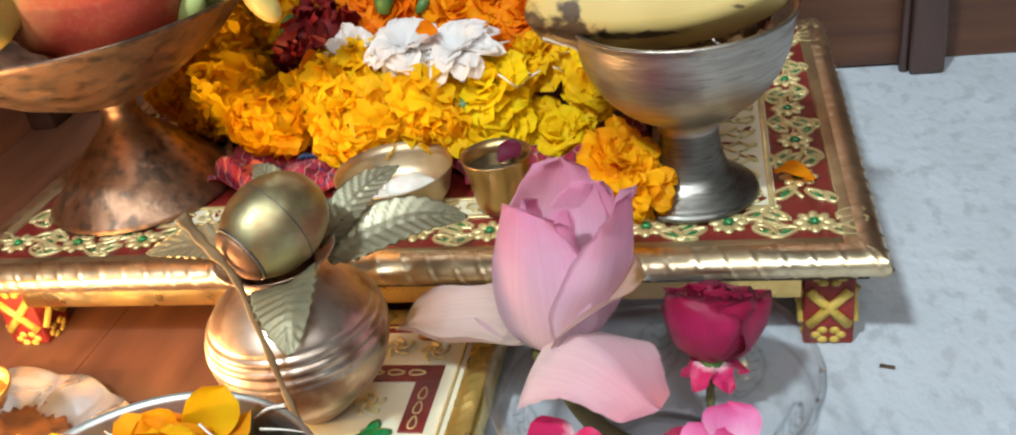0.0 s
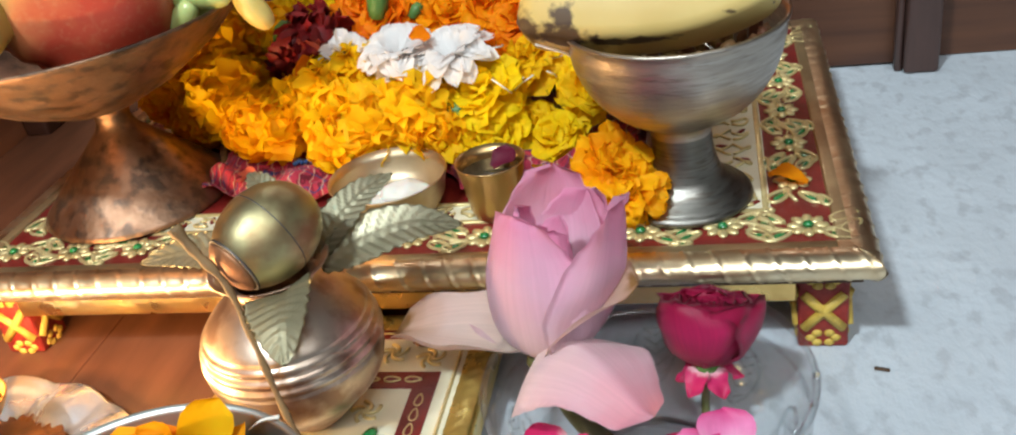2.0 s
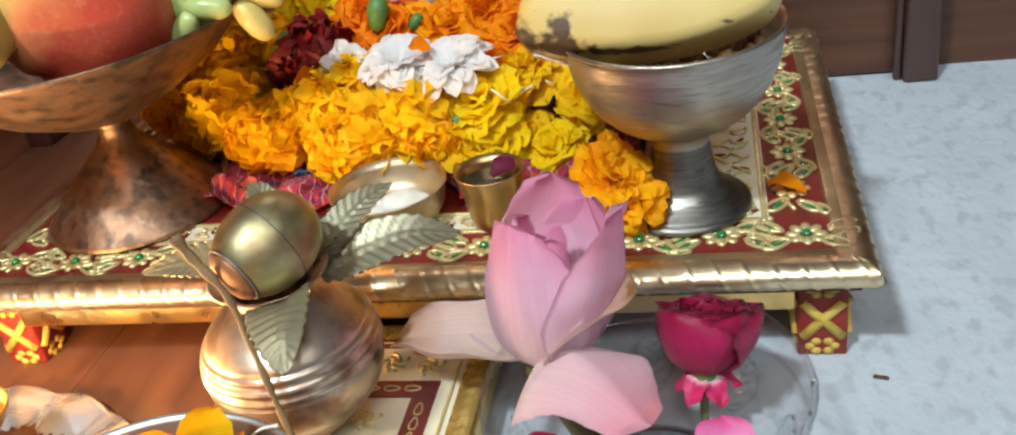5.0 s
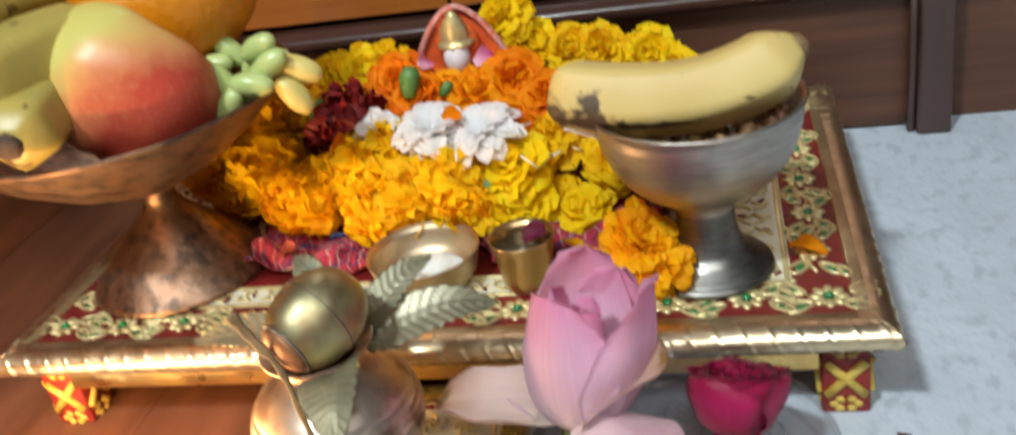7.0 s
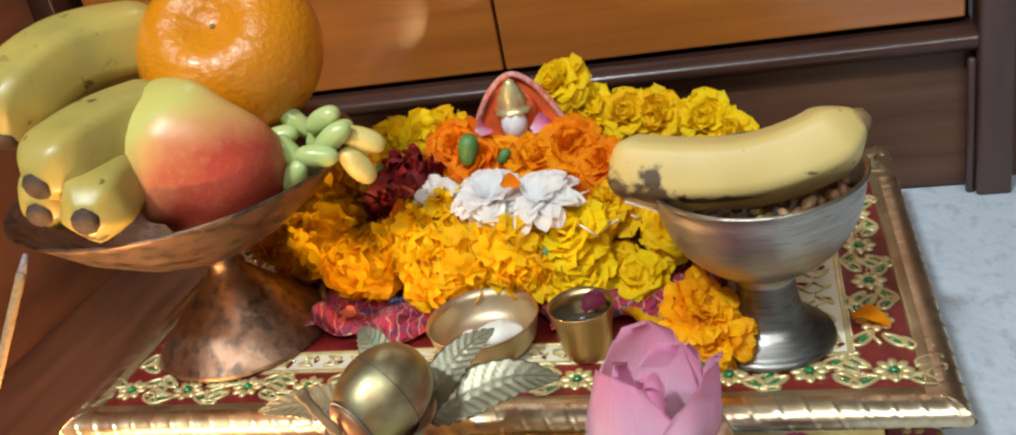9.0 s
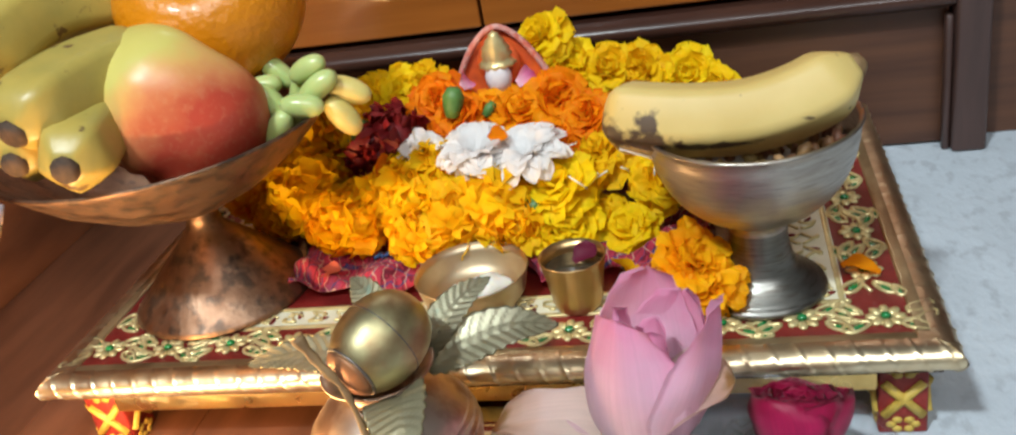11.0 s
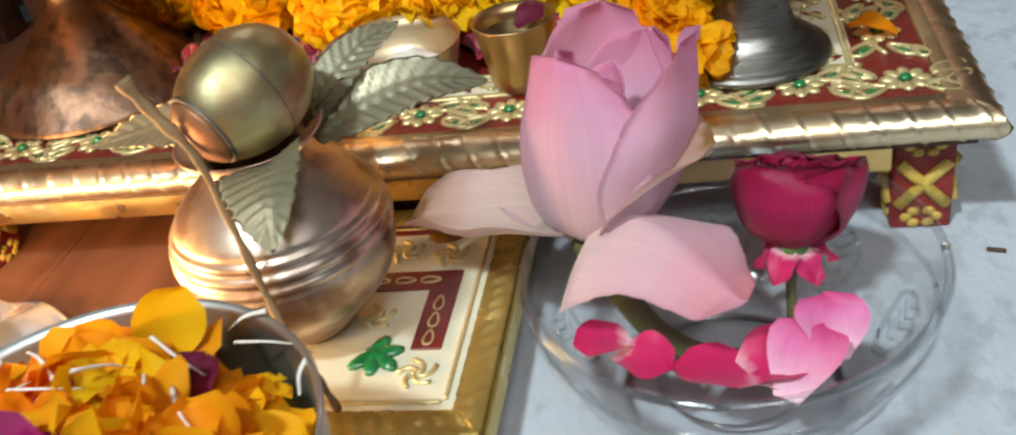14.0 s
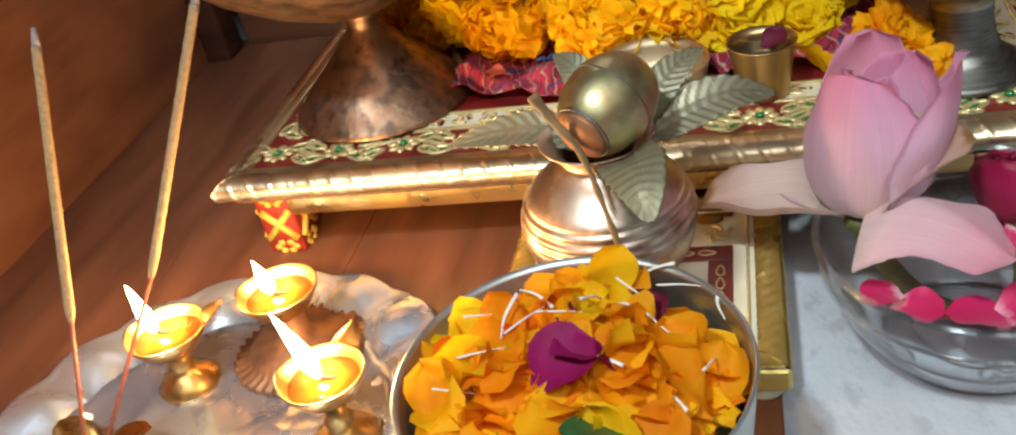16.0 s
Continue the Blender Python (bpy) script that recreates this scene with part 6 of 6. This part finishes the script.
part("plate", lathe([(0, 0.0), (0.0400, 0.0), (0.0730, 0.0)] + [(0.0730 - 0.004 * i, 0.0014) for i in range(18)] + [(0, 0.0014)], 216, None, emboss), TRAY_METAL, tray, "flat embossed middle")
part("border", lathe([(0.0728, 0.0)] + [(0.0740 + 0.0016 * i, 0.0002 + 0.0002 * i) for i in range(1, 16)] + [(0.1000, 0.0040), (0.1010, 0.0050), (0.1000, 0.0058)]
                     + [(0.0740 + 0.0016 * i, 0.0013 + 0.00022 * i) for i in range(15, 0, -1)] + [(0.0728, 0.0010)], 216, None, emboss), TRAY_METAL, tray, "lobed raised border")
ZT = TR.z + 0.0016


def oil_lamp(loc, rim, rim_z, foot_r, flame, lean, tall, tab=None, disc=False, label=""):
    """A brass oil lamp: foot, stem, shallow cup with oil, wick and flame, and a leaf-shaped tab."""
    d = thing("oil_lamp", label, "oil lamp", loc, "lit oil lamps on the tray")
    h = rim_z - loc[2]
    if disc:
        part("scalloped_base", lathe([(0, 0), (foot_r, 0), (foot_r * 1.03, 0.0015), (foot_r, 0.0032), (foot_r * 0.80, 0.0040), (foot_r * 0.75, 0.0065), (foot_r * 0.35, 0.0085), (0.007, 0.012), (0.0065, h - 0.013), (0, h - 0.013)], 120,
                                     None, lambda a, r, z: (r * (1 + (0.03 * math.cos(36 * a) if r > foot_r * 0.9 else 0)), z + (0.0007 * math.cos(36 * a) if r > foot_r * 0.78 and z > 0.001 else 0))), COPPER_CAP, d, "broad brown scalloped base")
    else:
        part("foot", lathe([(0, 0), (foot_r, 0), (foot_r * 1.02, 0.0014), (foot_r * 0.85, 0.0035), (foot_r * 0.80, 0.0050), (foot_r * 0.45, 0.0075), (0.0042, 0.0100), (0.0058, 0.0120), (0.0040, 0.0140), (0.0050, h - 0.0115), (0, h - 0.0115)], 40), BRASS, d, "turned brass foot")
    part("cup", lathe([(0, h - 0.0125), (0.006, h - 0.0122), (rim * 0.72, h - 0.0080), (rim * 0.95, h - 0.0022), (rim, h), (rim * 1.01, h + 0.0006), (rim * 0.97, h + 0.0006), (rim * 0.90, h - 0.0020), (rim * 0.66, h - 0.0068), (0, h - 0.0095)], 48,
                      None, lambda a, r, z: (r * (1 + (0.10 * math.exp(-((a - math.pi) / 0.30) ** 2) if r > rim * 0.85 else 0)), z)), BRASS, d, "shallow brass cup")
    part("oil", lathe([(0, h - 0.0034), (rim * 0.84, h - 0.0034), (rim * 0.80, h - 0.0044), (0, h - 0.0044)], 36), OIL, d, "golden lamp oil")
    if tab is not None:
        bm = grid_bm(lambda u, v: Vector((rim * 0.92 + 0.010 * v, (u - 0.5) * 0.013 * (1 - v ** 2 * 0.9), h + 0.0005 + 0.0045 * v + 0.001 * math.cos(5 * (u - 0.5)))), 8, 8)
        bmesh.ops.solidify(bm, geom=bm.faces[:], thickness=0.0009)
        part("thumb_leaf", bm, BRASS, d, "leaf-shaped brass thumb piece").matrix_basis = pose(0, 0, 0, 0, 0, tab)
    f0 = Vector(flame) - Vector(loc)
    f0.z = h - 0.0034
    part("wick", tube([f0 + Vector((0.006, 0.002, -0.0005)), f0 + Vector((0.002, 0.0008, 0.0010)), f0 + Vector((0, 0, 0.0035))], 0.0010, 7), WICK, d, "blackened cotton wick")
    pts = [f0 + Vector((lean[0] * (t ** 1.2), lean[1] * (t ** 1.2), 0.0020 + tall * 1.12 * t)) for t in [i / 20 for i in range(21)]]
    part("flame", tube(pts, lambda t: 0.0031 * (math.sin(math.pi / 2 * min(1, 0.20 + t / 0.34)) * max(0.0, 1 - max(0, (t - 0.22) / 0.78) ** 1.5)) + 0.0001, 14), FLAME, d, "bright yellow flame")
    return d


F1, F2, F3 = FLAMES
oil_lamp((-0.1880, -0.0790, ZT), 0.0165, 0.0320, 0.0130, F1, (-0.002, -0.001), 0.022, 30, False, "lit brass oil lamp on a turned foot")
oil_lamp((-0.1440, -0.0610, ZT), 0.0165, 0.0365, 0.0270, F2, (-0.003, 0.0), 0.014, None, True, "lit brass oil lamp on a broad scalloped base")
oil_lamp((-0.1065, -0.1110, ZT), 0.0160, 0.0365, 0.0135, F3, (-0.008, -0.001), 0.027, 75, False, "lit brass oil lamp with a tall flame")

holder = thing("incense_holder", "small brass incense holder on the silver tray", "incense holder", (-0.2020, -0.1265, ZT))
part("dome", lathe([(0, 0), (0.0125, 0), (0.0130, 0.0015), (0.0110, 0.0050), (0.0070, 0.0090), (0.0048, 0.0130), (0, 0.0135)], 36), BRASS, holder)
for az in (150, 20):
    fn = petal_fn(0.022, 0.017, 35, 10, 60, 0.004, 0.006, 0.7, 0.0, 3)
    part("brass_leaf", petal_bm(fn, Matrix.Rotation(radians(az), 4, "Z"), 6, 8, 0.0006), BRASS, holder, "curved brass leaf")
for b, joint, t in (((-0.2055, -0.1255, 0.0150), (-0.2080, -0.1000, 0.0540), (-0.2250, -0.0300, 0.1410)), ((-0.1965, -0.1255, 0.0150), (-0.1820, -0.0800, 0.0590), (-0.1545, -0.0225, 0.1475))):
    st = thing("incense_stick", "burning incense stick leaning from its brass holder", "incense stick", b, "incense sticks")
    B, J, E = (Vector(q) - Vector(b) for q in (b, joint, t))
    part("bare_stick", tube([B, J], 0.0008, 8), STICK_RED, st, "thin reddish bare stick")
    part("paste", tube([J + (E - J) * (i / 30) for i in range(30)], lambda q: 0.0019 * min(1, 0.5 + q * 12) + 0.00010 * math.sin(q * 90), 10), STICK_TAN, st, "tan coating of incense paste")
    part("ash", tube([J + (E - J) * 0.966, E, E + (E - J) * 0.04], lambda q: 0.0018 - 0.0008 * q, 8), ASH, st, "pinkish-grey ash at the tip")
